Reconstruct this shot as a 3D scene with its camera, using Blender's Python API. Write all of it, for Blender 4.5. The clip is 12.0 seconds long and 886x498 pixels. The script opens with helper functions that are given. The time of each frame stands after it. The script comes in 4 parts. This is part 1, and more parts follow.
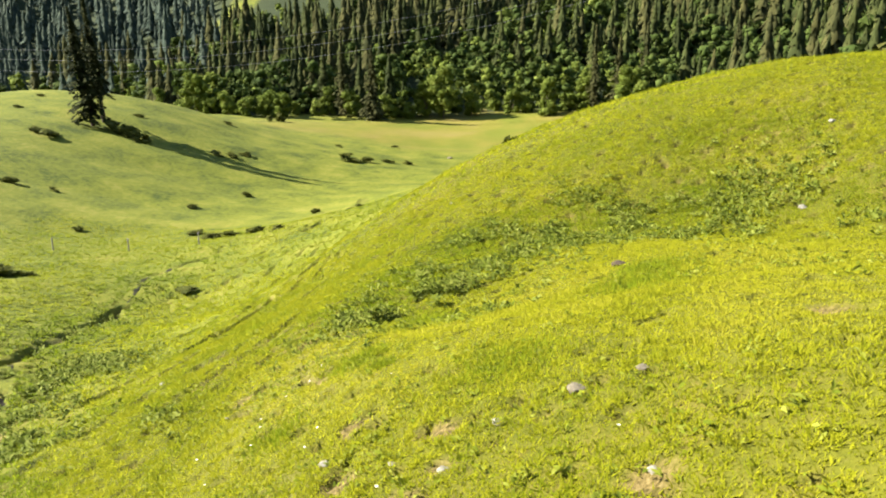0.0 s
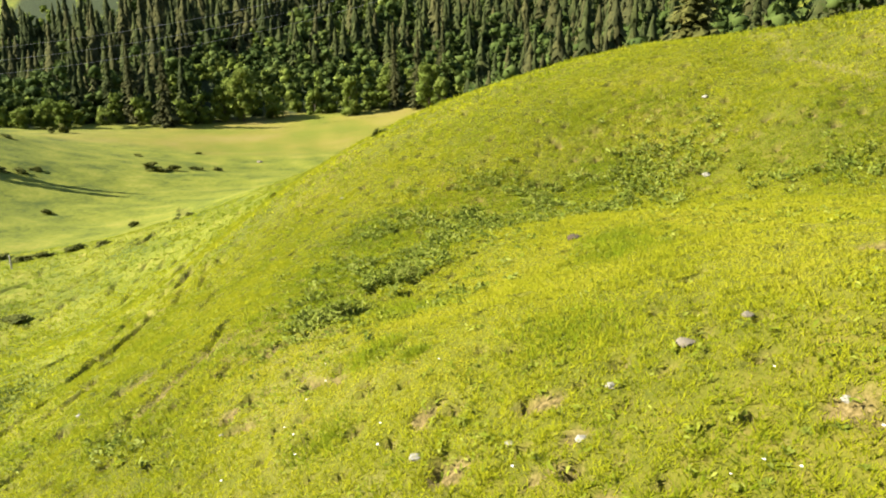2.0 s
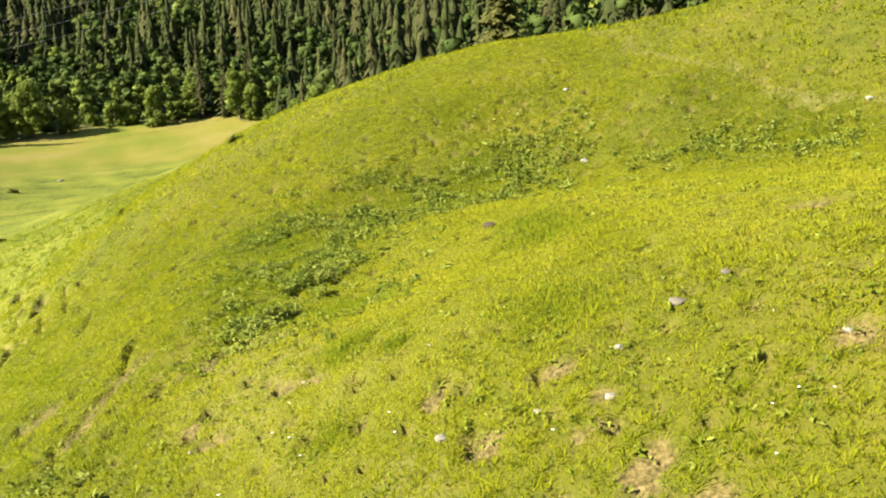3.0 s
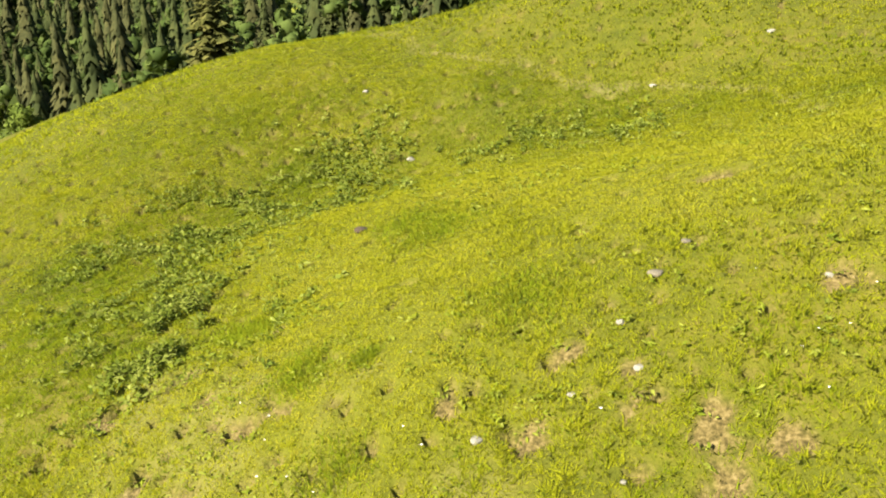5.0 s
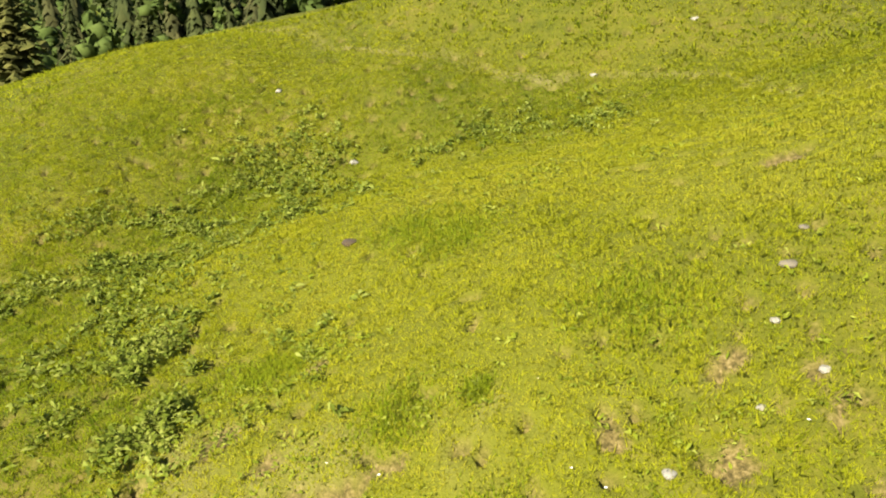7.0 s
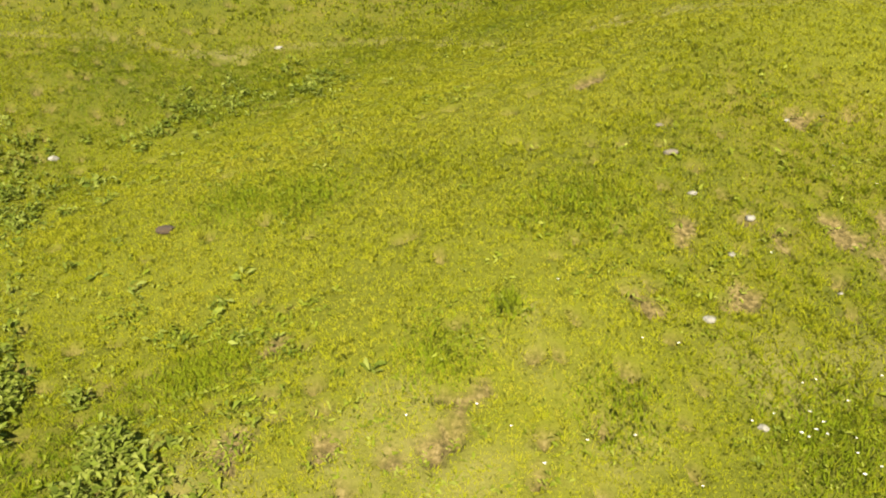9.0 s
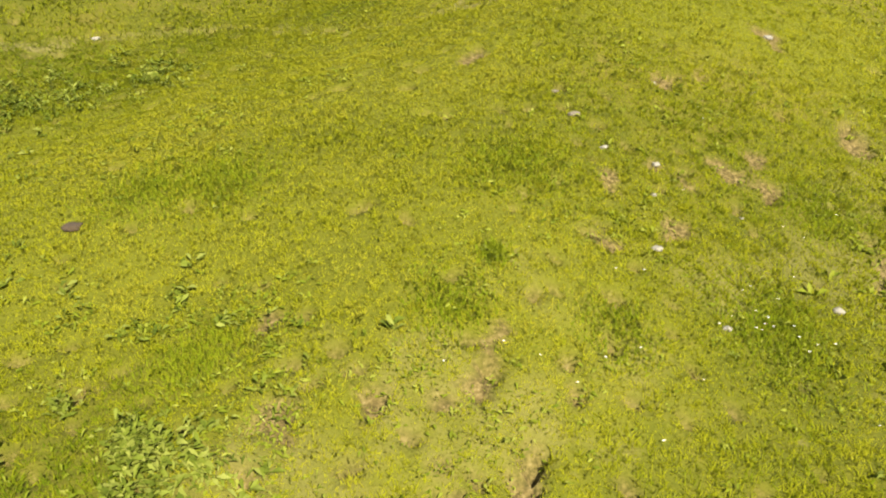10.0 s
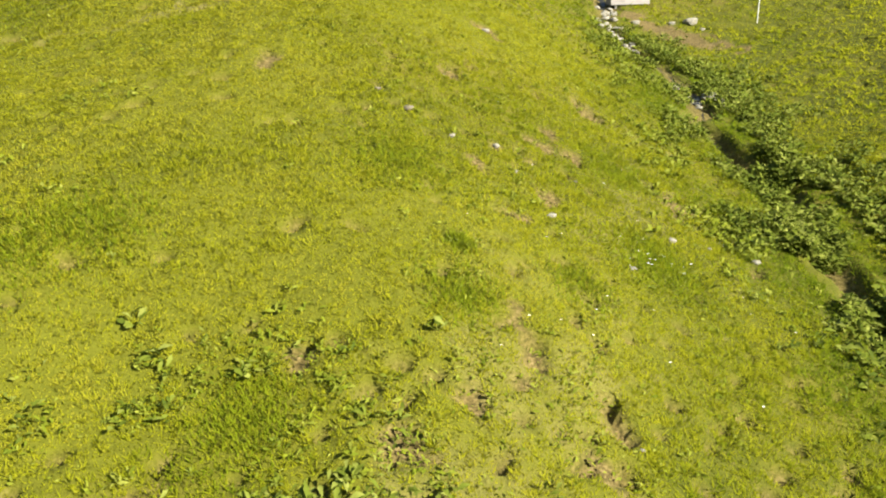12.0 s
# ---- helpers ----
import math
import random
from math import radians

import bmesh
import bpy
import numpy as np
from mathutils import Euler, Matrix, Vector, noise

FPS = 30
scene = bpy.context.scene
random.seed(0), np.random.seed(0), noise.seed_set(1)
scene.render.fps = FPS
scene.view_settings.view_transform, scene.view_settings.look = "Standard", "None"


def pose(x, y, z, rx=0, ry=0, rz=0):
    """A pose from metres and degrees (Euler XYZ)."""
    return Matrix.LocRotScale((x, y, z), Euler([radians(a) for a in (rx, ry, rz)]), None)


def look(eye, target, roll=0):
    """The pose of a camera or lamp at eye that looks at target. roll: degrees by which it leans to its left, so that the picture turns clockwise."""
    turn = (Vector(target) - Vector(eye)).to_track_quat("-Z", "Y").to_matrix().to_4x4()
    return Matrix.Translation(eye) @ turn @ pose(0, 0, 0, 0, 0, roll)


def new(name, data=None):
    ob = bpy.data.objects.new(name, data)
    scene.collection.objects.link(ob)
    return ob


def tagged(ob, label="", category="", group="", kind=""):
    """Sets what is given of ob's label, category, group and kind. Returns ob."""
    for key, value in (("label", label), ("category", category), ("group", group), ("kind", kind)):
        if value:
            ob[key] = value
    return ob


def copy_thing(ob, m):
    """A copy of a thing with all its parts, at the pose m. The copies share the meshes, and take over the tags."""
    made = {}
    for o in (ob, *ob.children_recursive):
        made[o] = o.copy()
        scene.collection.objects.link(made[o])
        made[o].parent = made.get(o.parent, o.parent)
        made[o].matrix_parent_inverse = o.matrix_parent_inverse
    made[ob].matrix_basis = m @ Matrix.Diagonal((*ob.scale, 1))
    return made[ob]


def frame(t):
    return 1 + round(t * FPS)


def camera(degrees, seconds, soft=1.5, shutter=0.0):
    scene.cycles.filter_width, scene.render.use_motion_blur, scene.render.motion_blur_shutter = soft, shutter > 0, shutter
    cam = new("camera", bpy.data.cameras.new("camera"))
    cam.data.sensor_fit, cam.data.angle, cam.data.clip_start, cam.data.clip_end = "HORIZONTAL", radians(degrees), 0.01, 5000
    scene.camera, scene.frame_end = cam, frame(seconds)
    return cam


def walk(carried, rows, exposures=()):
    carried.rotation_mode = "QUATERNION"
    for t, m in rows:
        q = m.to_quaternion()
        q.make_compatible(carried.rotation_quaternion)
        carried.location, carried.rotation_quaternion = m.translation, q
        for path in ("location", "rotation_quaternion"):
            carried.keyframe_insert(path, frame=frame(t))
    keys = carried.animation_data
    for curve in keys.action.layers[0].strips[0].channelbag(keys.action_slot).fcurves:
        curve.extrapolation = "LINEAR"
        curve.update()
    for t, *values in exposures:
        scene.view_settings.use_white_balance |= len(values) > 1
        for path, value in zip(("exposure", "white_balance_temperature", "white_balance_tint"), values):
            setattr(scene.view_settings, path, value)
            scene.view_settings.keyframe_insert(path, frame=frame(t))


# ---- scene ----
cam = camera(57.8, 12.0, soft=2.0)
PATH = [
    (0, (0.059, -0.28, 5.903), (0.053, 1.621, 5.28), -0.3),
    (0.5, (-0.497, -0.062, 5.716), (-0.502, 1.838, 5.093), -0.3),
    (1, (-1.268, 0.111, 5.624), (-1.175, 2.01, 5.001), -0.3),
    (1.5, (-2.263, 0.235, 5.548), (-1.974, 2.114, 4.926), -0.3),
    (2, (-3.459, 0.397, 5.489), (-2.972, 2.234, 4.867), -0.3),
    (2.5, (-4.719, 0.633, 5.427), (-3.993, 2.391, 4.808), -0.4),
    (2.7, (-5.221, 0.733, 5.427), (-4.413, 2.455, 4.808), -0.5),
    (4.3, (-8.197, 2.37, 5.293), (-6.898, 3.764, 4.686), -0.6),
    (4.5, (-8.441, 2.697, 5.331), (-7.087, 4.035, 4.72), -0.6),
    (5, (-8.766, 3.554, 5.316), (-7.296, 4.765, 4.706), -0.6),
    (5.5, (-8.908, 4.536, 5.326), (-7.345, 5.625, 4.717), -0.7),
    (6, (-9.074, 5.629, 5.266), (-7.468, 6.653, 4.656), -0.7),
    (6.5, (-9.258, 6.764, 5.042), (-7.615, 7.729, 4.435), -0.8),
    (6.7, (-9.351, 7.189, 4.991), (-7.682, 8.109, 4.384), -0.8),
    (8.3, (-10.052, 11.565, 4.248), (-8.148, 11.716, 3.654), -0.7),
    (8.5, (-10.187, 12.267, 4.148), (-8.278, 12.275, 3.554), -0.8),
    (9, (-10.399, 14.038, 3.892), (-8.521, 13.701, 3.292), -1.0),
    (9.5, (-10.368, 15.826, 3.649), (-8.573, 15.183, 3.046), -0.9),
    (10, (-9.937, 17.352, 3.536), (-8.275, 16.418, 2.93), -1.0),
    (10.5, (-9.115, 18.728, 3.536), (-7.628, 17.538, 2.926), -1.1),
    (11, (-8.14, 20.042, 3.625), (-6.841, 18.653, 3.007), -1.2),
    (11.5, (-6.946, 21.026, 3.665), (-5.873, 19.458, 3.041), -1.3),
    (12, (-5.568, 21.685, 3.682), (-4.749, 19.972, 3.051), -1.2),
]
walk(cam, [(t, look(eye, target, roll)) for t, eye, target, roll in PATH],
     exposures=[(0, 2.26, 6430, 13), (2.5, 2.18, 6530, 12), (5.5, 2.06, 6590, 12), (8.5, 1.84, 6630, 13), (10, 1.78, 6670, 13), (12, 1.89, 6530, 11)])

# ---- world, sun ----
SUN_ELEVATION, SUN_AZIMUTH = 34.0, -80.0  # degrees; azimuth from +y towards +x
world = bpy.data.worlds.new("sky")
scene.world = world
world.use_nodes = True
wn = world.node_tree.nodes
sky = wn.new("ShaderNodeTexSky")
sky.sky_type = "NISHITA"
sky.sun_disc = False
sky.sun_elevation = radians(SUN_ELEVATION)
sky.sun_rotation = radians(SUN_AZIMUTH)
sky.altitude = 1200
wn["Background"].inputs["Strength"].default_value = 0.08
world.node_tree.links.new(sky.outputs["Color"], wn["Background"].inputs["Color"])
sun = new("sun", bpy.data.lights.new("sun", "SUN"))
sun.data.energy, sun.data.angle, sun.data.color = 4.6, radians(0.53), (1.0, 0.94, 0.84)
_e, _a = radians(SUN_ELEVATION), radians(SUN_AZIMUTH)
to_sun = Vector((math.cos(_e) * math.sin(_a), math.cos(_e) * math.cos(_a), math.sin(_e)))
sun.matrix_world = look(to_sun * 300, (0, 0, 0))


# ---- materials ----
def material(name):
    m = bpy.data.materials.new(name)
    m.use_nodes = True
    m.node_tree.nodes.clear()
    n = m.node_tree.nodes
    out = n.new("ShaderNodeOutputMaterial")
    return m, n, m.node_tree.links, out


def noise_node(n, l, vec, scale, detail=4.0, rough=0.55):
    t = n.new("ShaderNodeTexNoise")
    t.inputs["Scale"].default_value, t.inputs["Detail"].default_value = scale, detail
    t.inputs["Roughness"].default_value = rough
    if vec is not None:
        l.new(vec, t.inputs["Vector"])
    return t


def ramp_node(n, l, fac, stops):
    r = n.new("ShaderNodeValToRGB")
    while len(r.color_ramp.elements) < len(stops):
        r.color_ramp.elements.new(0.5)
    for el, (p, c) in zip(r.color_ramp.elements, stops):
        el.position, el.color = p, (*c, 1)
    l.new(fac, r.inputs["Fac"])
    return r


def mix_node(n, l, fac, a, b, mode="MIX"):
    m = n.new("ShaderNodeMix")
    m.data_type, m.blend_type = "RGBA", mode
    for sock, v in ((m.inputs["Factor"], fac), (m.inputs["A"], a), (m.inputs["B"], b)):
        if isinstance(v, (int, float)):
            sock.default_value = v
        elif isinstance(v, tuple):
            sock.default_value = (*v, 1)
        else:
            l.new(v, sock)
    return m.outputs["Result"]


def math_node(n, l, op, a, b=0.0, c=0.0):
    m = n.new("ShaderNodeMath")
    m.operation = op
    for sock, v in zip(m.inputs, (a, b, c)):
        if isinstance(v, (int, float)):
            sock.default_value = v
        else:
            l.new(v, sock)
    return m.outputs[0]


def bump_node(n, l, height, strength, distance):
    b = n.new("ShaderNodeBump")
    b.inputs["Strength"].default_value, b.inputs["Distance"].default_value = strength, distance
    l.new(height, b.inputs["Height"])
    return b.outputs["Normal"]


def simple(name, dark, light, scale, rough=0.85, bump=0.3, dist=0.01, fine=None):
    """A matt surface with two scales of variation in object space."""
    m, n, l, out = material(name)
    tc = n.new("ShaderNodeTexCoord")
    a = noise_node(n, l, tc.outputs["Object"], scale, 6.0, 0.65)
    b = noise_node(n, l, tc.outputs["Object"], scale * 7, 4.0, 0.6)
    f = math_node(n, l, "MULTIPLY_ADD", b.outputs["Fac"], 0.45, math_node(n, l, "MULTIPLY", a.outputs["Fac"], 0.6))
    r = ramp_node(n, l, f, [(0.32, dark), (0.72, light)])
    p = n.new("ShaderNodeBsdfPrincipled")
    p.inputs["Roughness"].default_value = rough
    l.new(r.outputs["Color"], p.inputs["Base Color"])
    l.new(bump_node(n, l, f, bump, dist), p.inputs["Normal"])
    l.new(p.outputs[0], out.inputs["Surface"])
    return m


def leafy(name, stops, patch_scale=0.35, translucent=0.35, rough=0.55, patch=1.5, upright=0.0, scatter=0.4):
    """Leaves and blades: colour by island and by large patches, with light passing through."""
    m, n, l, out = material(name)
    geo = n.new("ShaderNodeNewGeometry")
    big = noise_node(n, l, geo.outputs["Position"], patch_scale, 3.0, 0.6)
    mid = noise_node(n, l, geo.outputs["Position"], patch_scale * 9, 3.0, 0.6)
    f = math_node(n, l, "MULTIPLY_ADD", geo.outputs["Random Per Island"], scatter,
                  math_node(n, l, "MULTIPLY_ADD", big.outputs["Fac"], patch, 0.5 - scatter * 0.5 - patch * 0.5))
    f = math_node(n, l, "ADD", f, math_node(n, l, "MULTIPLY_ADD", mid.outputs["Fac"], patch * 0.8, -patch * 0.4))
    tone = n.new("ShaderNodeAttribute")
    tone.attribute_name = "tone"
    f = math_node(n, l, "ADD", f, tone.outputs["Fac"])
    r = ramp_node(n, l, f, stops)
    p = n.new("ShaderNodeBsdfPrincipled")
    p.inputs["Roughness"].default_value = rough
    p.inputs["Specular IOR Level"].default_value = 0.05
    l.new(r.outputs["Color"], p.inputs["Base Color"])
    t = n.new("ShaderNodeBsdfTranslucent")
    l.new(r.outputs["Color"], t.inputs["Color"])
    if upright:
        # dense small leaves scatter light like the turf they stand in
        sc = n.new("ShaderNodeVectorMath")
        sc.operation = "SCALE"
        sc.inputs["Scale"].default_value = 1 - upright
        l.new(geo.outputs["Normal"], sc.inputs[0])
        ad = n.new("ShaderNodeVectorMath")
        ad.operation = "ADD"
        ad.inputs[1].default_value = (0, 0, upright)
        l.new(sc.outputs[0], ad.inputs[0])
        nm = n.new("ShaderNodeVectorMath")
        nm.operation = "NORMALIZE"
        l.new(ad.outputs[0], nm.inputs[0])
        l.new(nm.outputs[0], p.inputs["Normal"])
    mx = n.new("ShaderNodeMixShader")
    mx.inputs[0].default_value = translucent
    l.new(p.outputs[0], mx.inputs[1])
    l.new(t.outputs[0], mx.inputs[2])
    l.new(mx.outputs[0], out.inputs["Surface"])
    return m


GRASS_STOPS = [(0.10, (0.140, 0.195, 0.008)), (0.30, (0.225, 0.258, 0.010)), (0.50, (0.285, 0.296, 0.012)), (0.70, (0.345, 0.352, 0.015)), (0.92, (0.370, 0.348, 0.030))]
VALLEY_STOPS = [(0.20, (0.135, 0.175, 0.011)), (0.40, (0.195, 0.224, 0.013)), (0.60, (0.230, 0.246, 0.017)), (0.85, (0.270, 0.250, 0.037))]
grass_mat = leafy("pasture_grass", GRASS_STOPS, 0.35, 0.5, 0.75, 0.85, 0.8, 0.4)
valley_grass_mat = leafy("valley_grass", VALLEY_STOPS, 0.12, 0.25, 0.8, 1.0, 0.72, 0.30)
lush_mat = leafy("lush_grass", [(0.1, (0.145, 0.200, 0.007)), (0.5, (0.190, 0.240, 0.009)), (0.9, (0.24, 0.27, 0.012))], 0.6, 0.4, 0.7, 0.7, 0.8)
weed_mat = leafy("weed_leaf", [(0.15, (0.055, 0.078, 0.008)), (0.5, (0.125, 0.155, 0.016)), (0.9, (0.225, 0.245, 0.048))], 0.8, 0.25, 0.6, 0.8, 0.35, 0.6)
needle_mat = leafy("spruce_needles", [(0.1, (0.023, 0.031, 0.010)), (0.5, (0.040, 0.050, 0.015)), (0.95, (0.068, 0.076, 0.022))], 0.05, 0.2, 0.9)
dark_needle_mat = leafy("dark_spruce_needles", [(0.1, (0.012, 0.016, 0.005)), (0.5, (0.022, 0.027, 0.008)), (0.95, (0.040, 0.044, 0.012))], 0.3, 0.15, 0.9)
dry_needle_mat = leafy("browned_spruce_needles", [(0.1, (0.028, 0.033, 0.012)), (0.5, (0.048, 0.050, 0.017)), (0.95, (0.076, 0.074, 0.024))], 0.3, 0.15, 0.9)
olive_needle_mat = leafy("olive_spruce_needles", [(0.1, (0.045, 0.050, 0.012)), (0.5, (0.080, 0.082, 0.020)), (0.95, (0.120, 0.112, 0.030))], 0.3, 0.15, 0.9)
# lighter and bluer needles: aerial haze put into the base colour
hazed_needle_mat = leafy("hazed_spruce_needles", [(0.1, (0.032, 0.048, 0.034)), (0.5, (0.052, 0.071, 0.049)), (0.95, (0.080, 0.100, 0.066))], 0.05, 0.2, 0.9)
herb_mat = leafy("herb_leaf", [(0.15, (0.095, 0.125, 0.009)), (0.5, (0.165, 0.195, 0.013)), (0.9, (0.26, 0.275, 0.045))], 0.8, 0.25, 0.6, 0.8, 0.5, 0.6)
broad_mat = leafy("broad_leaves", [(0.1, (0.027, 0.044, 0.010)), (0.5, (0.050, 0.074, 0.015)), (0.95, (0.085, 0.112, 0.025))], 0.05, 0.2, 0.8)
bark_mat = simple("spruce_bark", (0.045, 0.032, 0.022), (0.15, 0.115, 0.085), 6.0, 0.9, 0.6, 0.02)
stone_mat = simple("limestone", (0.110, 0.102, 0.070), (0.28, 0.262, 0.19), 9.0, 0.85, 0.5, 0.01)
dark_stone_mat = simple("earthy_stone", (0.070, 0.058, 0.034), (0.17, 0.146, 0.090), 9.0, 0.9, 0.5, 0.01)
clod_mat = simple("dark_earth", (0.028, 0.019, 0.008), (0.075, 0.050, 0.021), 7.0, 0.95, 0.8, 0.02)
wood_mat = simple("grey_weathered_wood", (0.15, 0.135, 0.115), (0.36, 0.335, 0.30), 5.0, 0.8, 0.4, 0.005)
petal_mat = simple("white_petals", (0.72, 0.72, 0.66), (0.86, 0.86, 0.80), 20.0, 0.6, 0.0)
light_leaf_mat = leafy("light_green_leaves", [(0.1, (0.075, 0.105, 0.016)), (0.5, (0.118, 0.155, 0.024)), (0.95, (0.17, 0.20, 0.04))], 0.1, 0.3, 0.8)
shrub_mat = leafy("shrub_leaves", [(0.1, (0.055, 0.068, 0.012)), (0.5, (0.095, 0.105, 0.020)), (0.95, (0.15, 0.15, 0.035))], 0.4, 0.3, 0.7, 1.2, 0.35)
white_mat = simple("white_plastic", (0.62, 0.62, 0.58), (0.80, 0.80, 0.76), 12.0, 0.5, 0.0)
water_mat, _n, _l, _out = material("stream_water")
_p = _n.new("ShaderNodeBsdfPrincipled")
_p.inputs["Base Color"].default_value = (0.020, 0.018, 0.012, 1)
_p.inputs["Roughness"].default_value = 0.35
_p.inputs["IOR"].default_value = 1.33
_p.inputs["Specular IOR Level"].default_value = 0.2
_l.new(bump_node(_n, _l, noise_node(_n, _l, None, 9.0, 3.0).outputs["Fac"], 0.4, 0.03), _p.inputs["Normal"])
_l.new(_p.outputs[0], _out.inputs["Surface"])
pollen_mat = simple("yellow_pollen", (0.45, 0.30, 0.03), (0.62, 0.44, 0.05), 30.0, 0.8, 0.0)
cable_mat = simple("aluminium_cable", (0.10, 0.105, 0.11), (0.18, 0.185, 0.19), 2.0, 0.5, 0.0)


def ground_material():
    m, n, l, out = material("pasture_ground")
    geo = n.new("ShaderNodeNewGeometry")
    pos = geo.outputs["Position"]
    a = noise_node(n, l, pos, 0.22, 5.0, 0.62)
    b = noise_node(n, l, pos, 2.2, 6.0, 0.68)
    c = noise_node(n, l, pos, 14.0, 5.0, 0.7)
    f = math_node(n, l, "MULTIPLY_ADD", a.outputs["Fac"], 0.55, math_node(n, l, "MULTIPLY", b.outputs["Fac"], 0.45))
    f = math_node(n, l, "MULTIPLY_ADD", c.outputs["Fac"], 0.35, f)
    grass = ramp_node(n, l, f, [(0.545, (0.046, 0.054, 0.003)), (0.64, (0.066, 0.071, 0.004)), (0.72, (0.082, 0.083, 0.005)), (0.82, (0.105, 0.088, 0.014))])
    moist = ramp_node(n, l, f, [(0.545, (0.036, 0.053, 0.005)), (0.64, (0.090, 0.108, 0.008)), (0.72, (0.132, 0.143, 0.011)), (0.82, (0.178, 0.166, 0.030))])
    # small holes and bare earth between the tufts
    d = noise_node(n, l, pos, 3.6, 3.0, 0.6)
    bare = ramp_node(n, l, d.outputs["Fac"], [(0.66, (0, 0, 0)), (0.76, (0.7, 0.7, 0.7))])
    col = mix_node(n, l, bare.outputs["Color"], grass.outputs["Color"], (0.11, 0.095, 0.028))
    at = n.new("ShaderNodeAttribute")
    at.attribute_name = "valley"
    col = mix_node(n, l, at.outputs["Fac"], col, moist.outputs["Color"])
    # the mown hay field on the valley floor, and the litter under the trees
    hay = noise_node(n, l, pos, 0.05, 5.0, 0.6)
    hayc = ramp_node(n, l, hay.outputs["Fac"], [(0.38, (0.102, 0.114, 0.009)), (0.5, (0.142, 0.130, 0.016)), (0.66, (0.178, 0.140, 0.036))])
    litter = ramp_node(n, l, b.outputs["Fac"], [(0.4, (0.016, 0.024, 0.007)), (0.65, (0.040, 0.054, 0.015))])
    soil = ramp_node(n, l, c.outputs["Fac"], [(0.38, (0.034, 0.024, 0.008)), (0.53, (0.120, 0.086, 0.028)), (0.68, (0.225, 0.170, 0.070))])
    straw = ramp_node(n, l, b.outputs["Fac"], [(0.35, (0.115, 0.104, 0.022)), (0.65, (0.185, 0.155, 0.058))])
    pale = ramp_node(n, l, c.outputs["Fac"], [(0.35, (0.082, 0.088, 0.004)), (0.65, (0.104, 0.107, 0.006))])
    for name, colour in (("fine", pale), ("hay", hayc), ("wooded", litter), ("worn", straw), ("bare", soil)):
        at = n.new("ShaderNodeAttribute")
        at.attribute_name = name
        col = mix_node(n, l, at.outputs["Fac"], col, colour.outputs["Color"])
    p = n.new("ShaderNodeBsdfPrincipled")
    p.inputs["Roughness"].default_value = 0.9
    p.inputs["Specular IOR Level"].default_value = 0.15
    l.new(col, p.inputs["Base Color"])
    h = math_node(n, l, "MULTIPLY_ADD", c.outputs["Fac"], 0.35, b.outputs["Fac"])
    l.new(bump_node(n, l, h, 0.6, 0.13), p.inputs["Normal"])
    l.new(p.outputs[0], out.inputs["Surface"])
    return m


ground_mat = ground_material()


# ---- the lie of the land ----
def vnoise(x, y, seed=0.0):
    ix, iy = np.floor(x), np.floor(y)
    fx, fy = x - ix, y - iy
    fx, fy = fx * fx * (3 - 2 * fx), fy * fy * (3 - 2 * fy)

    def h(a, b):
        v = np.sin(a * 127.1 + b * 311.7 + seed * 74.7) * 43758.5453
        return v - np.floor(v)

    return (h(ix, iy) * (1 - fx) + h(ix + 1, iy) * fx) * (1 - fy) + (h(ix, iy + 1) * (1 - fx) + h(ix + 1, iy + 1) * fx) * fy


def fbm(x, y, size, octaves=3, seed=0.0):
    v, amp, tot = 0.0, 1.0, 0.0
    for k in range(octaves):
        v = v + amp * (vnoise(x / size + 17.3 * k, y / size - 9.1 * k, seed + k) - 0.5)
        tot += amp
        amp, size = amp * 0.5, size * 0.5
    return v / tot * 2


# knolls and hollows: x, y, height, radius
NEAR_FORMS = [
    (20, 36, 2.48, 10), (8, 8, 0.96, 7), (-12, 28, -1.45, 7), (4, 36, 1.94, 7), (24, 20, 5.72, 7), (-12, 0, 3.08, 7), (12, 16, -1.44, 7),
    (-12, 16, -3.08, 7), (0, -8, -3.80, 7), (24, 32, -1.78, 7), (-8, 4, -4.57, 7), (15, -24, -3.50, 10), (8, -4, 3.23, 7), (-4, 12, 1.73, 7),
    (0, 20, -0.88, 7), (-12, 40, -3.12, 7), (20, -9, 0.78, 10), (8, 44, 0.63, 7), (0, -16, 1.08, 7), (16, 0, -1.06, 7), (16, 30, 4.01, 7),
    (14, 42, -2.13, 10), (24, 28, -5.62, 10),
]
# smaller swells and dips of the terrace and the hollow behind it
SMALL_FORMS = [
    (10, 10, -0.34, 2), (1, 16, -0.51, 2), (-5, 9, -0.22, 2), (7, 23, -0.41, 2), (4, 3, 0.30, 3.2), (-1, 13, 0.23, 2), (-6, 13, -0.32, 2),
    (-8, 27, -0.44, 3.2), (12, 20, 0.61, 2), (9, 19, -0.33, 2), (5, 17, 0.32, 2), (-3, 20, 0.44, 3.2), (-2, 4, -0.17, 3.2), (-3, 35, 0.32, 3.2),
    (13, 15, -0.18, 2), (8, 7, -0.26, 2), (3, 22, -0.21, 2), (12, 23, -0.19, 2), (5, 26, 0.13, 2), (3, 12, -0.05, 2), (5, 6, 0.14, 2),
]
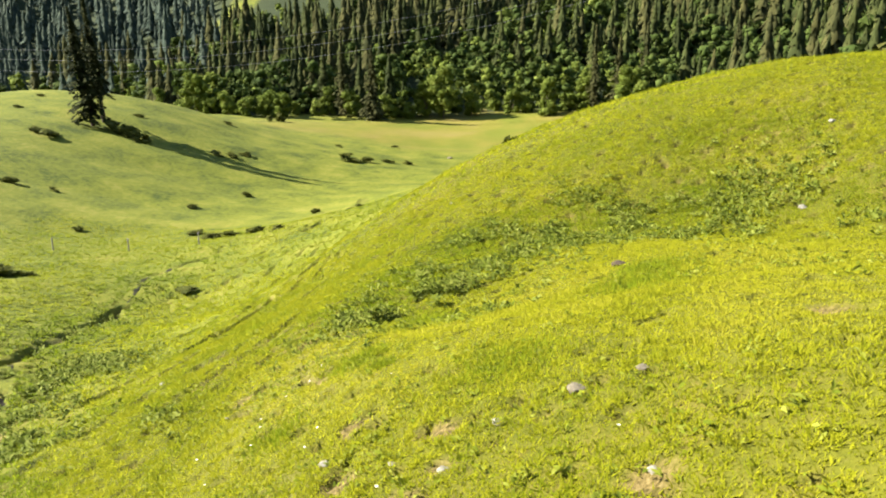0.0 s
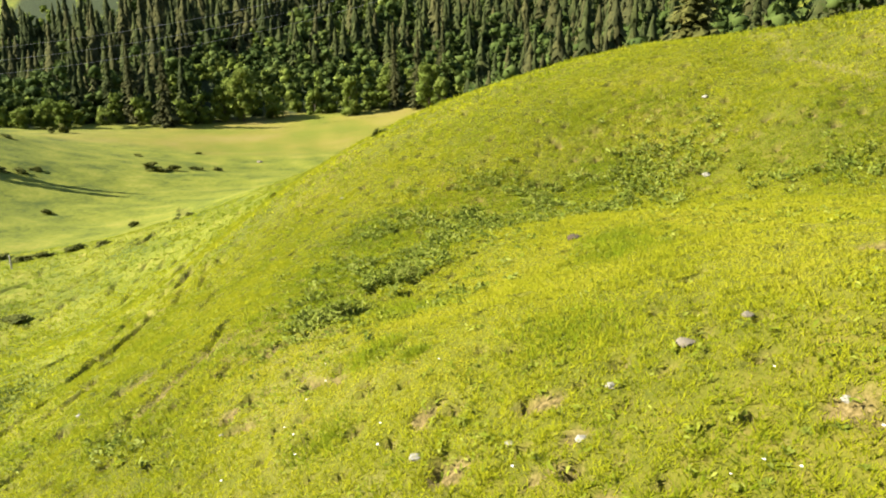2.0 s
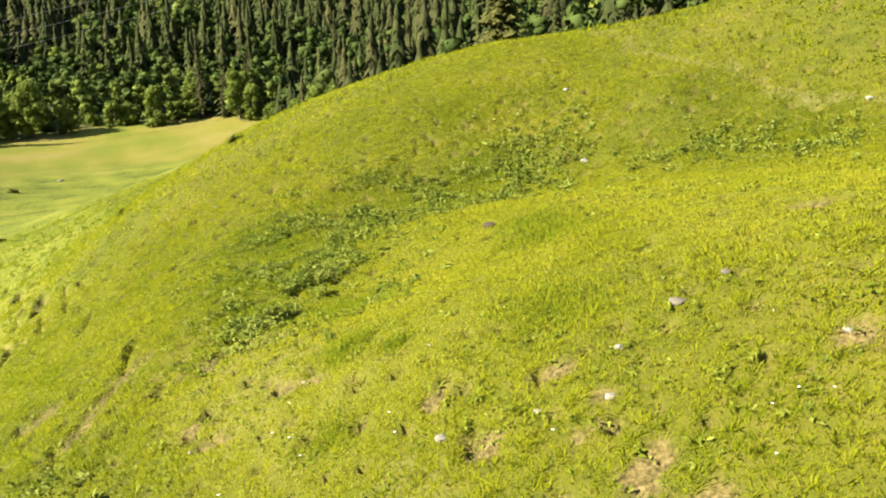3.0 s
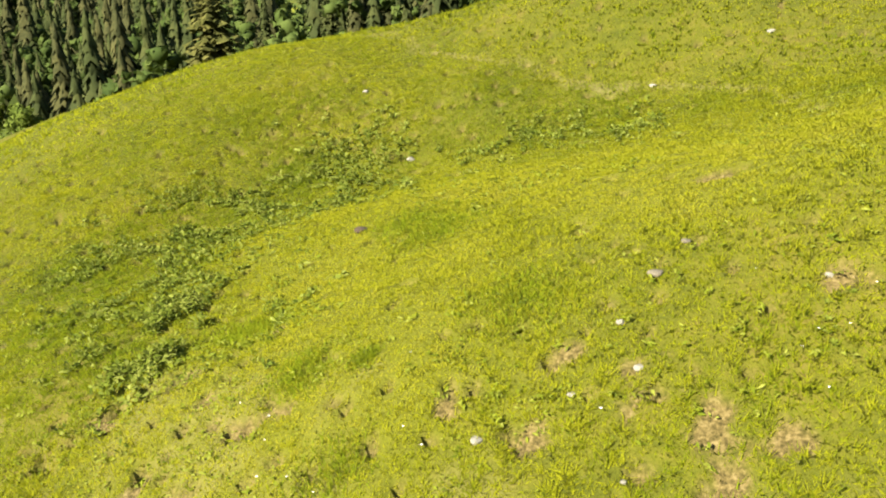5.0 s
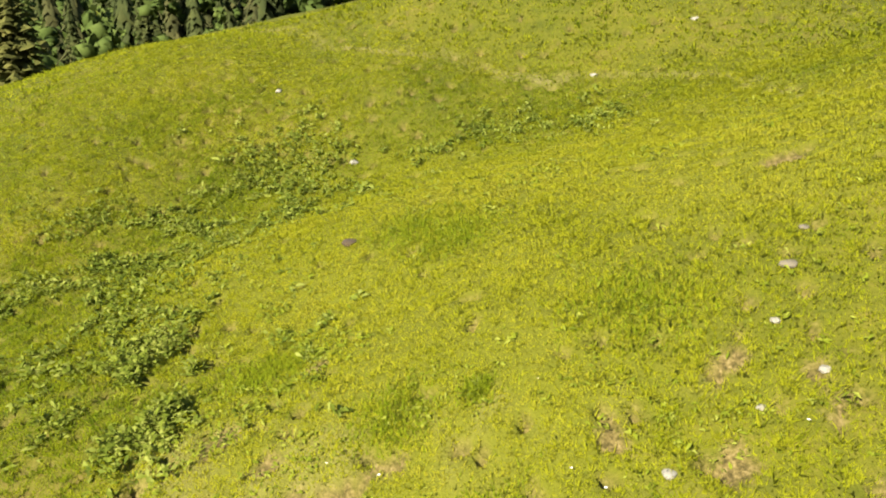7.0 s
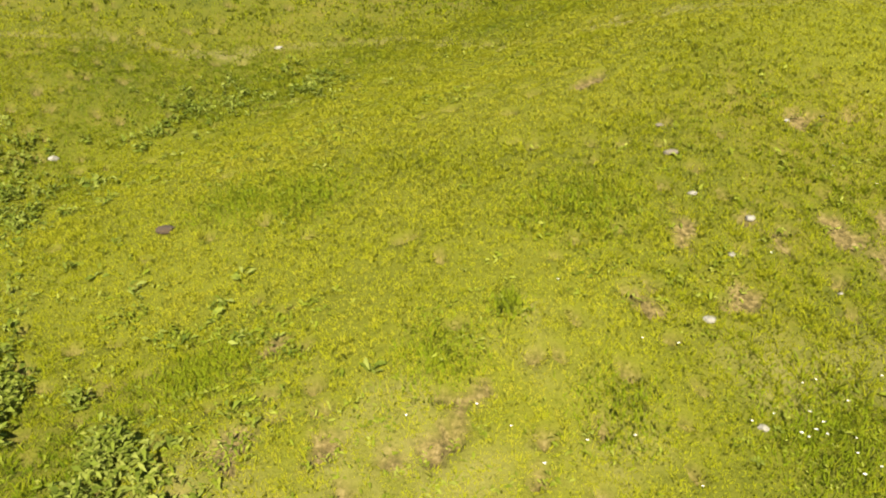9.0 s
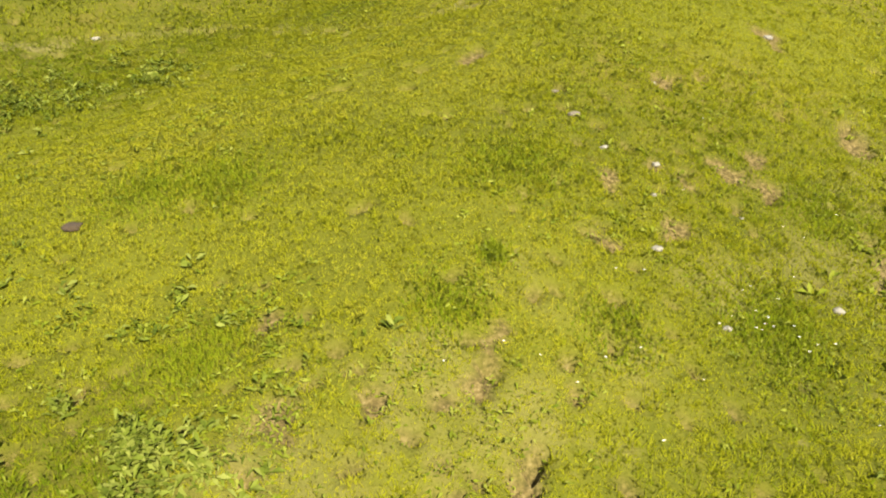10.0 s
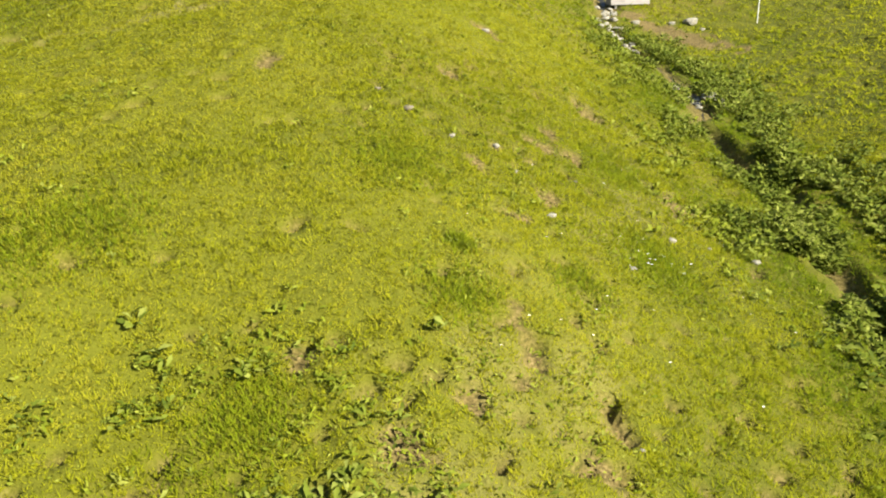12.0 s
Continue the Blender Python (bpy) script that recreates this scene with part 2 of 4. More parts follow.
VALLEY_FORMS = [
    (-60, 126, 5.88, 24), (36, 120, -5.68, 40), (-60, 26, 2.25, 24), (-30, 56, -7.17, 24), (-60, 66, 5.52, 24), (20, 152, -7.26, 40),
    (-30, 106, -2.16, 24), (10, 76, 4.65, 24), (40, 86, -4.20, 24), (-10, 86, -5.87, 24), (28, 44, 0.59, 15), (36, 30, 3.65, 15),
    (20, 56, 2.06, 15), (-40, 100, 2.45, 24), (-36, 150, -2.01, 24), (-80, 150, 5.13, 40),
]
STREAM = [(4.6, -17.5), (3.1, -11.8), (2.2, -9.6), (1.35, -7.8), (0.0, -6.8), (-1.05, -5.2), (-1.95, -4.0), (-2.6, -1.0), (-3.6, 0.6), (-4.4, 1.4), (-5.0, 2.6),
          (-5.3, 4.2), (-5.75, 5.2), (-6.7, 6.6), (-9.2, 12.5), (-12.5, 19), (-15.4, 25.5), (-15.75, 29.5), (-17.4, 38), (-18.1, 43), (-18.7, 46.6), (-17.7, 50.5), (-16.4, 52)]
TRAIL = [(16.5, 34), (15.3, 27.1), (14.7, 22.9), (14.6, 18.1), (14.6, 14.5), (13.6, 10.5), (10.5, 8.2), (7.4, 5.8), (5.6, 3.9), (4.6, 0.5)]


# cattle tracks cut into the foot of the flank, and how deep
TRACKS = [([(-6.7, 43.3), (-5.6, 36.2), (-5.8, 32.0), (-6.3, 30.1), (-6.8, 29.0), (-7.4, 28.0), (-8.0, 26.8), (-8.7, 25.5), (-9.0, 23.6), (-9.5, 22.2), (-10.4, 21.5), (-11.4, 21.4)], 0.34),
          ([(-7.7, 25.0), (-7.8, 23.0), (-8.1, 21.5), (-8.8, 21.0)], 0.22), ([(-4.1, 18.6), (-4.7, 18.0), (-5.3, 17.5), (-5.8, 16.7)], 0.12),
          ([(-5.9, 19.2), (-6.6, 19.0), (-7.1, 18.7), (-7.8, 18.0)], 0.16), ([(-8.8, 86.0), (-8.0, 72.0), (-8.1, 59.0), (-10.2, 54.4)], 0.4)]


def near_line(x, y, line):
    """Distance to a polyline and how far along it lies, 0 to 1."""
    best, along = np.full(np.shape(x), 1e9), np.zeros(np.shape(x))
    for k, ((ax, ay), (bx, by)) in enumerate(zip(line, line[1:])):
        dx, dy = bx - ax, by - ay
        s = np.clip(((x - ax) * dx + (y - ay) * dy) / (dx * dx + dy * dy), 0, 1)
        d = np.hypot(x - ax - s * dx, y - ay - s * dy)
        along = np.where(d < best, (k + s) / (len(line) - 1), along)
        best = np.minimum(best, d)
    return best, along


def smooth(a, b, v):
    s = np.clip((v - a) / (b - a), 0, 1)
    return s * s * (3 - 2 * s)


def broad_land(x, y):
    z = 2.4883 + 0.1019 * np.clip(x, -110, 75) - 0.1109 * np.clip(y, -80, 200)
    for cx, cy, hh, r in NEAR_FORMS + SMALL_FORMS + VALLEY_FORMS:
        z = z + hh * np.exp(-((x - cx) ** 2 + (y - cy) ** 2) / (2 * r * r))
    # wooded mountain sides all round
    bearing = np.degrees(np.arctan2(x, y))
    start = 205 + 110 * smooth(-12, -26, bearing) - 70 * smooth(15, 50, bearing)
    d = np.maximum(np.hypot(x, y) - start, 0)
    z = z + 0.07 * d + 0.0011 * d * d * smooth(900, 300, d) + 0.5 * smooth(300, 900, d) * np.maximum(d - 300, 0)
    return z + smooth(30, 160, np.hypot(x, y - 15)) * fbm(x, y, 24.0, 3, 5.0) * 0.5 + smooth(34, 60, y) * smooth(205, 150, y) * fbm(x * 0.45, y, 7.0, 3, 6.0) * 0.6


# bare patches: x, y, radius, and how deep the hoofs have dug them
BARE = [(-0.17, 7.2, 0.42, 0.06), (-0.3, 6.4, 0.38, 0.05), (-0.4, 5.6, 0.32, 0.05), (-1.1, 6.0, 0.25, 0.06), (1.75, 5.8, 0.32, 0.08), (-2.9, 15.9, 0.40, 0.12),
        (-2.1, 12.3, 0.30, 0.04), (-1.3, 8.3, 0.26, 0.04), (4.5, 8.4, 0.36, 0.05), (-1.3, 9.7, 0.22, 0.03), (0.0, 8.6, 0.24, 0.03), (-2.66, 12.7, 0.28, 0.08),
        (-2.64, 13.3, 0.34, 0.06), (-2.2, 14.0, 0.26, 0.08), (-1.9, 15.0, 0.30, 0.07), (-3.7, 12.85, 0.36, 0.16), (-3.7, 13.7, 0.45, 0.06), (-3.95, 13.45, 0.26, 0.24),
        (-0.5, 2.8, 0.40, 0.16), (-0.2, 14.5, 0.22, 0.04), (-3.05, 5.2, 0.45, 0.06), (-3.4, 6.0, 0.30, 0.05), (0.3, 16.8, 0.28, 0.10), (2.5, 1.9, 0.40, 0.05)]


def hoof_pits(x, y):
    """Scattered hoof holes, thick on the flank and along the lower lane: depth, 0 to 1."""
    crowd = 0.30 + 0.7 * smooth(4, -2, x) * smooth(13, 19, y) * smooth(46, 36, y) + 0.85 * smooth(4.4, 1.8, np.abs(x + 3.4 + 0.15 * (y - 11))) * smooth(9, 11, y) * smooth(22, 18, y)
    crowd = crowd + 0.35 * smooth(4, 1, np.hypot(x - 0.5, y - 6.0)) + 0.35 * smooth(5, 2, np.abs(x - 9)) * smooth(17, 20, y) * smooth(30, 26, y)
    crowd = crowd * (0.6 + 0.9 * smooth(-0.3, 0.4, fbm(x, y, 4.0, 2, 51.0)))
    size, best = 0.75, np.zeros(np.shape(x))
    ix, iy = np.floor(x / size), np.floor(y / size)

    def h(a, b, k):
        v = np.sin(a * 12.9898 + b * 78.233 + k * 37.7) * 43758.5453
        return v - np.floor(v)

    for dx in (-1, 0, 1):
        for dy in (-1, 0, 1):
            cx, cy = ix + dx, iy + dy
            px, py = (cx + 0.15 + 0.7 * h(cx, cy, 1)) * size, (cy + 0.15 + 0.7 * h(cx, cy, 2)) * size
            r = 0.09 + 0.12 * h(cx, cy, 3)
            ang = 6.28 * h(cx, cy, 5)
            u, w = (x - px) * np.cos(ang) + (y - py) * np.sin(ang), (y - py) * np.cos(ang) - (x - px) * np.sin(ang)
            v = smooth(1.25, 0.45, np.hypot(u, w * 1.6) / r)
            best = np.maximum(best, np.where(h(cx, cy, 4) < crowd, v, 0))
    return best * smooth(70, 45, np.hypot(x, y - 12))


def terraces(x, y, z):
    """Broken cattle treads along the contours of the steep flank, 0 to 1."""
    flank = smooth(-1, -4.5, x + 0.12 * (y - 20)) * smooth(12, 18, y) * smooth(80, 50, y) * smooth(-16, -11, x)
    ph = z / 0.55 + 0.55 * fbm(x, y, 7.0, 2, 2.0)
    tri = np.abs(ph - np.floor(ph) - 0.5) * 2
    return flank * smooth(0.70, 0.95, tri + 0.25 * fbm(x, y, 0.5, 2, 14.0)) * smooth(0.0, 0.3, fbm(x, y, 1.0, 3, 8.0))


def tracks(x, y):
    """The sunken cattle tracks, broken here and there: 0 to 1, and their depth in metres."""
    cut, deep = np.zeros(np.shape(x)), np.zeros(np.shape(x))
    wx, wy = x + 0.35 * fbm(x, y, 1.1, 2, 101.0), y + 0.35 * fbm(x, y, 1.1, 2, 102.0)
    for line, d in TRACKS:
        dist, _ = near_line(wx, wy, line)
        half = 0.24 if d < 0.36 else 0.5
        c = smooth(half + 0.14, half - 0.12, dist) * smooth(-0.32, 0.12, fbm(x, y, 1.7, 2, 103.0))
        cut, deep = np.maximum(cut, c), np.maximum(deep, d * c)
    return cut, deep


def stream_bed(x, y):
    """The muddy bed of the stream, 0 to 1, and how deep it is cut."""
    ds, al = near_line(x + 0.7 * fbm(x, y, 1.3, 2, 7.0), y + 0.5 * fbm(x, y, 1.1, 2, 9.0), STREAM)
    deep = (0.24 + 0.26 * smooth(0.26, 0.34, al) + 0.15 * smooth(0.72, 0.8, al)) * (0.75 + 0.5 * fbm(x, y, 2.0, 2, 12.0))
    wide = 0.30 + 0.16 * smooth(0.27, 0.40, al) - 0.25 * smooth(0.52, 0.58, al)
    cut = smooth(wide + 0.2, wide - 0.15, ds) * (1 - smooth(0.6, 0.66, al) * smooth(0.05, -0.3, fbm(x, y, 3.0, 2, 13.0)))
    return cut, deep * cut


def bareness(x, y):
    """Bare earth (0 to 1), and trodden straw-coloured turf (0 to 1)."""
    wob = 1.1 * fbm(x, y, 0.35, 3, 61.0)
    bare, deep = 0.85 * hoof_pits(x, y), np.zeros(np.shape(x))
    bare = np.maximum(bare, 0.4 * terraces(x, y, broad_land(x, y)))
    bare = np.maximum(bare, 0.65 * tracks(x, y)[0])
    bare = np.maximum(bare, 0.7 * stream_bed(x, y)[0])
    for bx, by, r, d in BARE:
        q = np.hypot(x - bx, y - by) / (0.95 * r) + 1.2 * wob
        bare, deep = np.maximum(bare, 0.85 * smooth(0.95, 0.35, q)), np.maximum(deep, 1.3 * d * smooth(0.85, 0.35, q))
    q = np.hypot((x - 0.1) / 2.6, (y + 10.9 + 0.3 * x) / 1.0) + 0.8 * wob
    bare = np.maximum(bare, 0.9 * smooth(1.1, 0.6, q))
    dt, _ = near_line(x + 0.6 * fbm(x, y, 2.0, 2, 67.0), y, TRAIL)
    worn = 0.7 * smooth(0.32, 0.08, dt + 0.3 * wob) * (0.6 + 0.6 * fbm(x, y, 1.5, 2, 62.0))
    lane, _ = near_line(x, y, LANE)
    worn = np.maximum(worn, 0.35 * smooth(1.9, 0.3, lane + 1.3 * wob) * smooth(-0.3, 0.3, fbm(x, y, 1.2, 2, 63.0)))
    return bare, np.clip(worn, 0, 1), deep


LANE = [(-2.4, 15.0), (-2.6, 13.0), (-2.4, 11.0), (-2.2, 9.0), (-3.0, 7.0), (-3.0, 5.0), (-1.2, 3.0)]


def height(x, y):
    x, y = np.asarray(x, float), np.asarray(y, float)
    z = broad_land(x, y)
    near = smooth(90, 40, np.hypot(x - 2, y - 12))
    z = z - 0.24 * terraces(x, y, z)
    z = z + near * (fbm(x, y, 2.2, 3, 1.0) * 0.07 + fbm(x, y, 0.55, 2, 3.0) * 0.04)
    # trodden path and stream bed
    dt, _ = near_line(x, y, TRAIL)
    z = z - 0.06 * np.exp(-(dt / 0.45) ** 2)
    z = z - stream_bed(x, y)[1]
    return z - 0.24 * hoof_pits(x, y) - bareness(x, y)[2] - tracks(x, y)[1]


# glades on the mountain side: bearing, distance, half width in degrees, half depth in metres, rise to the right
GLADES = [(-14.6, 325, 2.2, 16, 9), (-26.6, 335, 1.4, 18, 4), (-10.8, 276, 1.4, 11, -4), (37.6, 212, 2.4, 42, -4)]


def forest_clear(x, y):
    """True where trees stand."""
    bearing = np.degrees(np.arctan2(x, y))
    edge = 192 + 3 * np.sin(bearing * 0.6) + 2 * np.sin(bearing * 2.3) + 75 * smooth(-16, -24, bearing) - 85 * smooth(9, 24, bearing)
    rr = np.hypot(x, y)
    ok = rr > edge
    for gb, gr, hw, hd, rise in GLADES:
        tilt = gr + (bearing - gb) * rise
        ok &= np.hypot((bearing - gb) / hw, (rr - tilt) / hd) + 0.3 * fbm(x, y, 12.0, 2, 77.0) + 0.35 * fbm(x, y, 5.0, 2, 78.0) > 1
    return ok


CREST = [(-0.5, 12.5), (2.0, 15.0), (4.8, 17.0), (7.2, 15.5), (7.6, 12.5), (6.2, 10.0), (6.4, 8.0), (6.8, 5.5), (4.5, 1.0)]


HOLLOW = [(-1.8, 17.6), (0.2, 20.0), (1.6, 24.0), (4.6, 22.6), (7.0, 21.2), (9.2, 18.8), (11.6, 15.8)]


def fine_turf(x, y):
    """The pale fine turf along the crown of the terrace."""
    d, _ = near_line(x, y, CREST)
    return smooth(5.4, 1.6, d + 1.6 * fbm(x, y, 3.0, 3, 33.0))


def spaced(lo, hi, step, lo_mid, hi_mid, grow_mid, far, grow):
    """Grid lines: even from lo to hi, slowly wider out to lo_mid and hi_mid, fast beyond."""
    lines = list(np.arange(lo, hi + step * 0.5, step))
    for sign, mid in ((1, hi_mid), (-1, lo_mid)):
        s, v = step, lines[-1] if sign > 0 else lines[0]
        while abs(v) < far:
            s *= grow_mid if sign * v < sign * mid else grow
            v += sign * s
            lines.append(v) if sign > 0 else lines.insert(0, v)
    return np.array(lines)


def mesh_from(name, verts, faces, mat=None, shade_smooth=False):
    """verts: n x 3; faces: n x 3 or n x 4 of one size."""
    me = bpy.data.meshes.new(name)
    verts, faces = np.asarray(verts, np.float32), np.asarray(faces, np.int32)
    k = faces.shape[1]
    me.vertices.add(len(verts))
    me.vertices.foreach_set("co", verts.ravel())
    me.loops.add(faces.size)
    me.loops.foreach_set("vertex_index", faces.ravel())
    me.polygons.add(len(faces))
    me.polygons.foreach_set("loop_start", np.arange(0, faces.size, k, dtype=np.int32))
    me.update(calc_edges=True)
    if shade_smooth:
        me.polygons.foreach_set("use_smooth", np.ones(len(faces), bool))
    if mat:
        me.materials.append(mat)
    return me


gx, gy = spaced(-11.0, 15.0, 0.12, -23.0, 15.0, 1.012, 2600, 1.055), spaced(-8.0, 29.0, 0.12, -14.0, 58.0, 1.012, 2600, 1.055)
GX, GY = np.meshgrid(gx, gy)
gv = np.stack([GX.ravel(), GY.ravel(), height(GX.ravel(), GY.ravel())], 1)
idx = np.arange(len(gv)).reshape(len(gy), len(gx))
gf = np.stack([idx[:-1, :-1].ravel(), idx[:-1, 1:].ravel(), idx[1:, 1:].ravel(), idx[1:, :-1].ravel()], 1)
ground_mesh = mesh_from("ground", gv, gf, ground_mat, True)
ground_bare, ground_worn, _ = bareness(gv[:, 0], gv[:, 1])
woods_here = smooth(0.2, 0.8, sum(forest_clear(gv[:, 0] + a, gv[:, 1] + b) * 0.25 for a, b in ((-3, 0), (3, 0), (0, -3), (0, 3))))
hay_here = smooth(146, 160, gv[:, 1] + 14 * fbm(gv[:, 0], gv[:, 1], 30.0, 2, 71.0)) * smooth(-48, -14, gv[:, 0] + 14 * fbm(gv[:, 0], gv[:, 1], 20.0, 2, 72.0)) * smooth(225, 205, np.hypot(gv[:, 0], gv[:, 1]))
for attr, values in (("bare", ground_bare), ("worn", ground_worn), ("fine", 0.85 * fine_turf(gv[:, 0], gv[:, 1])), ("hay", hay_here * 0.9), ("wooded", woods_here), ("valley", np.maximum(smooth(-2.5, -8.5, gv[:, 2] + 1.5 * fbm(gv[:, 0], gv[:, 1], 9.0, 2, 73.0)), smooth(150, 200, np.hypot(gv[:, 0], gv[:, 1]))))):
    ground_mesh.attributes.new(attr, "FLOAT", "POINT").data.foreach_set("value", values.astype(np.float32))
ground = tagged(new("ground", ground_mesh), "hilly alpine pasture with short yellow-green grass", "ground", kind="structure")

GZ, GB, GW = (v.reshape(GX.shape) for v in (gv[:, 2], ground_bare, ground_worn))


def on_ground(x, y, grid=None):
    """The ground mesh's own height (or another grid on it) under x, y."""
    grid = GZ if grid is None else grid
    i, j = np.clip(np.searchsorted(gx, x) - 1, 0, len(gx) - 2), np.clip(np.searchsorted(gy, y) - 1, 0, len(gy) - 2)
    u, v = (x - gx[i]) / (gx[i + 1] - gx[i]), (y - gy[j]) / (gy[j + 1] - gy[j])
    return (grid[j, i] * (1 - u) + grid[j, i + 1] * u) * (1 - v) + (grid[j + 1, i] * (1 - u) + grid[j + 1, i + 1] * u) * v


# ---- grass ----
rng = np.random.default_rng(4)


def blades(px, py, length, wide, low=20.0, high=70.0, turn=None, lift=0.1):
    """One narrow triangle for each leaning blade of grass."""
    n = len(px)
    a = rng.uniform(0, 2 * np.pi, n) if turn is None else turn
    up = np.radians(rng.uniform(low, high, n))
    ln, w = length * rng.uniform(0.6, 1.4, n), wide * rng.uniform(0.6, 1.4, n)
    ca, sa = np.cos(a), np.sin(a)
    pz = on_ground(px, py) + lift * length * rng.uniform(-0.3, 1.0, n)
    tilt = rng.normal(0, 0.3, n) * w
    v = np.empty((n, 3, 3))
    v[:, 0] = np.stack([px - sa * w / 2, py + ca * w / 2, pz - tilt], 1)
    v[:, 1] = np.stack([px + sa * w / 2, py - ca * w / 2, pz + tilt], 1)
    v[:, 2] = np.stack([px + ca * ln * np.cos(up), py + sa * ln * np.cos(up), pz + ln * np.sin(up)], 1)
    return v.reshape(-1, 3), np.arange(3 * n).reshape(-1, 3)


def lower_terrace(x, y):
    """The dry, much trodden turf below the crown of the terrace."""
    lane, _ = near_line(x, y, LANE)
    return smooth(3.4, 1.0, lane + 1.2 * fbm(x, y, 1.6, 3, 73.0))


def sward(name, x0, x1, y0, y1, count, tall, wide, hole=None, label="", mat=None, high=65.0):
    """Half of the blades grow in tufts, the other half stand between them."""
    each = 12
    tufts = count // 2 // each
    cx, cy = rng.uniform(x0, x1, tufts), rng.uniform(y0, y1, tufts)
    size = tall * rng.uniform(0.5, 1.5, tufts)
    turn = rng.uniform(0, 2 * np.pi, (tufts, each))
    out = np.abs(rng.normal(0, 0.7, (tufts, each))) * size[:, None]
    loose = count - tufts * each
    px = np.concatenate([(cx[:, None] + out * np.cos(turn)).ravel(), rng.uniform(x0, x1, loose)])
    py = np.concatenate([(cy[:, None] + out * np.sin(turn)).ravel(), rng.uniform(y0, y1, loose)])
    ln = np.concatenate([np.repeat(size * 1.25, each), np.full(loose, tall * 0.8)])
    turn = np.concatenate([turn.ravel() + rng.normal(0, 0.6, turn.size), rng.uniform(0, 2 * np.pi, loose)])
    ds, _ = near_line(px, py, STREAM)
    keep = fbm(px, py, 0.6, 3, 11.0) > rng.uniform(-1.6, -0.1, count)
    keep &= (py < rng.uniform(48, 112, count)) & (ds > 0.34)
    fade = 2.5 * rng.uniform(0, 1, count)
    if hole:
        keep &= ~((px > hole[0] + fade) & (px < hole[1] - fade) & (py > hole[2] + fade) & (py < hole[3] - fade))
    keep &= (px > x0 + fade) & (px < x1 - fade) & (py > y0 + fade) & (py < y1 - fade)
    keep &= (on_ground(px, py, GB) < rng.uniform(0.15, 0.7, count)) & (on_ground(px, py, GW) < rng.uniform(0.3, 1.3, count))
    px, py, ln, turn, ds = px[keep], py[keep], ln[keep], turn[keep], ds[keep]
    short = fine_turf(px, py)
    ln = ln * (1 + 0.6 * fbm(px, py, 1.2, 3, 21.0)) * (1 - 0.3 * short)
    v, fc = blades(px, py, ln, wide, 18.0, high, turn)
    me = mesh_from(name, v, fc, mat or grass_mat)
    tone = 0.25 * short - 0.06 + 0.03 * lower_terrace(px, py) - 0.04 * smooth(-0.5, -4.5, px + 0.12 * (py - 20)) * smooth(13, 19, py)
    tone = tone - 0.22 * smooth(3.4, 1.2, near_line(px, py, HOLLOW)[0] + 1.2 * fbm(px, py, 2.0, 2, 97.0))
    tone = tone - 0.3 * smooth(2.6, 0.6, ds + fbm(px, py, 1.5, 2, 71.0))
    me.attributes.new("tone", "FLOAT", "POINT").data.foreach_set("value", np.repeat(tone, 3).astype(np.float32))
    return tagged(new(name, me), label, "grass", kind="stuff")


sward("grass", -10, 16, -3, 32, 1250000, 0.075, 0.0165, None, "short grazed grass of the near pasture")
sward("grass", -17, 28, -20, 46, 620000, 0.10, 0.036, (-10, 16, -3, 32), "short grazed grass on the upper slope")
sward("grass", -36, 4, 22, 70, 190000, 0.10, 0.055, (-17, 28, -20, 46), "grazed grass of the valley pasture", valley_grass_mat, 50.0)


# ---- trees ----
def spruce_mesh(name, tall, radius, whorls, per, seed, mat, bare=0.06, droop=0.35, segs=3, full=0.85):
    r = np.random.default_rng(seed)
    V, F = [], []
    for k in range(whorls):
        u = bare + (1 - bare) * (k / whorls) ** 0.92
        z = tall * u
        reach = radius * (1 - u) ** full * r.uniform(0.75, 1.15) + 0.12
        for j in range(per):
            a = r.uniform(0, 2 * np.pi)
            ln = reach * r.uniform(0.6, 1.1)
            dr = droop * r.uniform(0.6, 1.5)
            wd = ln * r.uniform(0.16, 0.30) + 0.06
            ca, sa = np.cos(a), np.sin(a)
            z0 = z + r.uniform(-0.3, 0.3)
            for s in range(segs):
                s0, s1 = s / segs, (s + 1) / segs
                c = len(V)
                w0 = wd * (0.35 + 0.65 * np.sin(np.pi * (0.15 + 0.75 * s0)))
                hang = r.uniform(0.15, 0.55) * wd
                for side in (-1, 1):
                    q = len(V)
                    p0 = (ca * ln * s0, sa * ln * s0, z0 - dr * ln * s0 * s0)
                    p1 = (ca * ln * s1 * 1.06, sa * ln * s1 * 1.06, z0 - dr * ln * s1 * s1 + 0.02)
                    mid = (s0 + s1) / 2 + r.uniform(-0.05, 0.25)
                    p2 = (ca * ln * mid - side * sa * w0, sa * ln * mid + side * ca * w0, z0 - dr * ln * mid * mid - hang)
                    V += [p0, p1, p2]
                    F.append((q, q + 1, q + 2))
    V = np.array(V)
    return V, np.array(F)


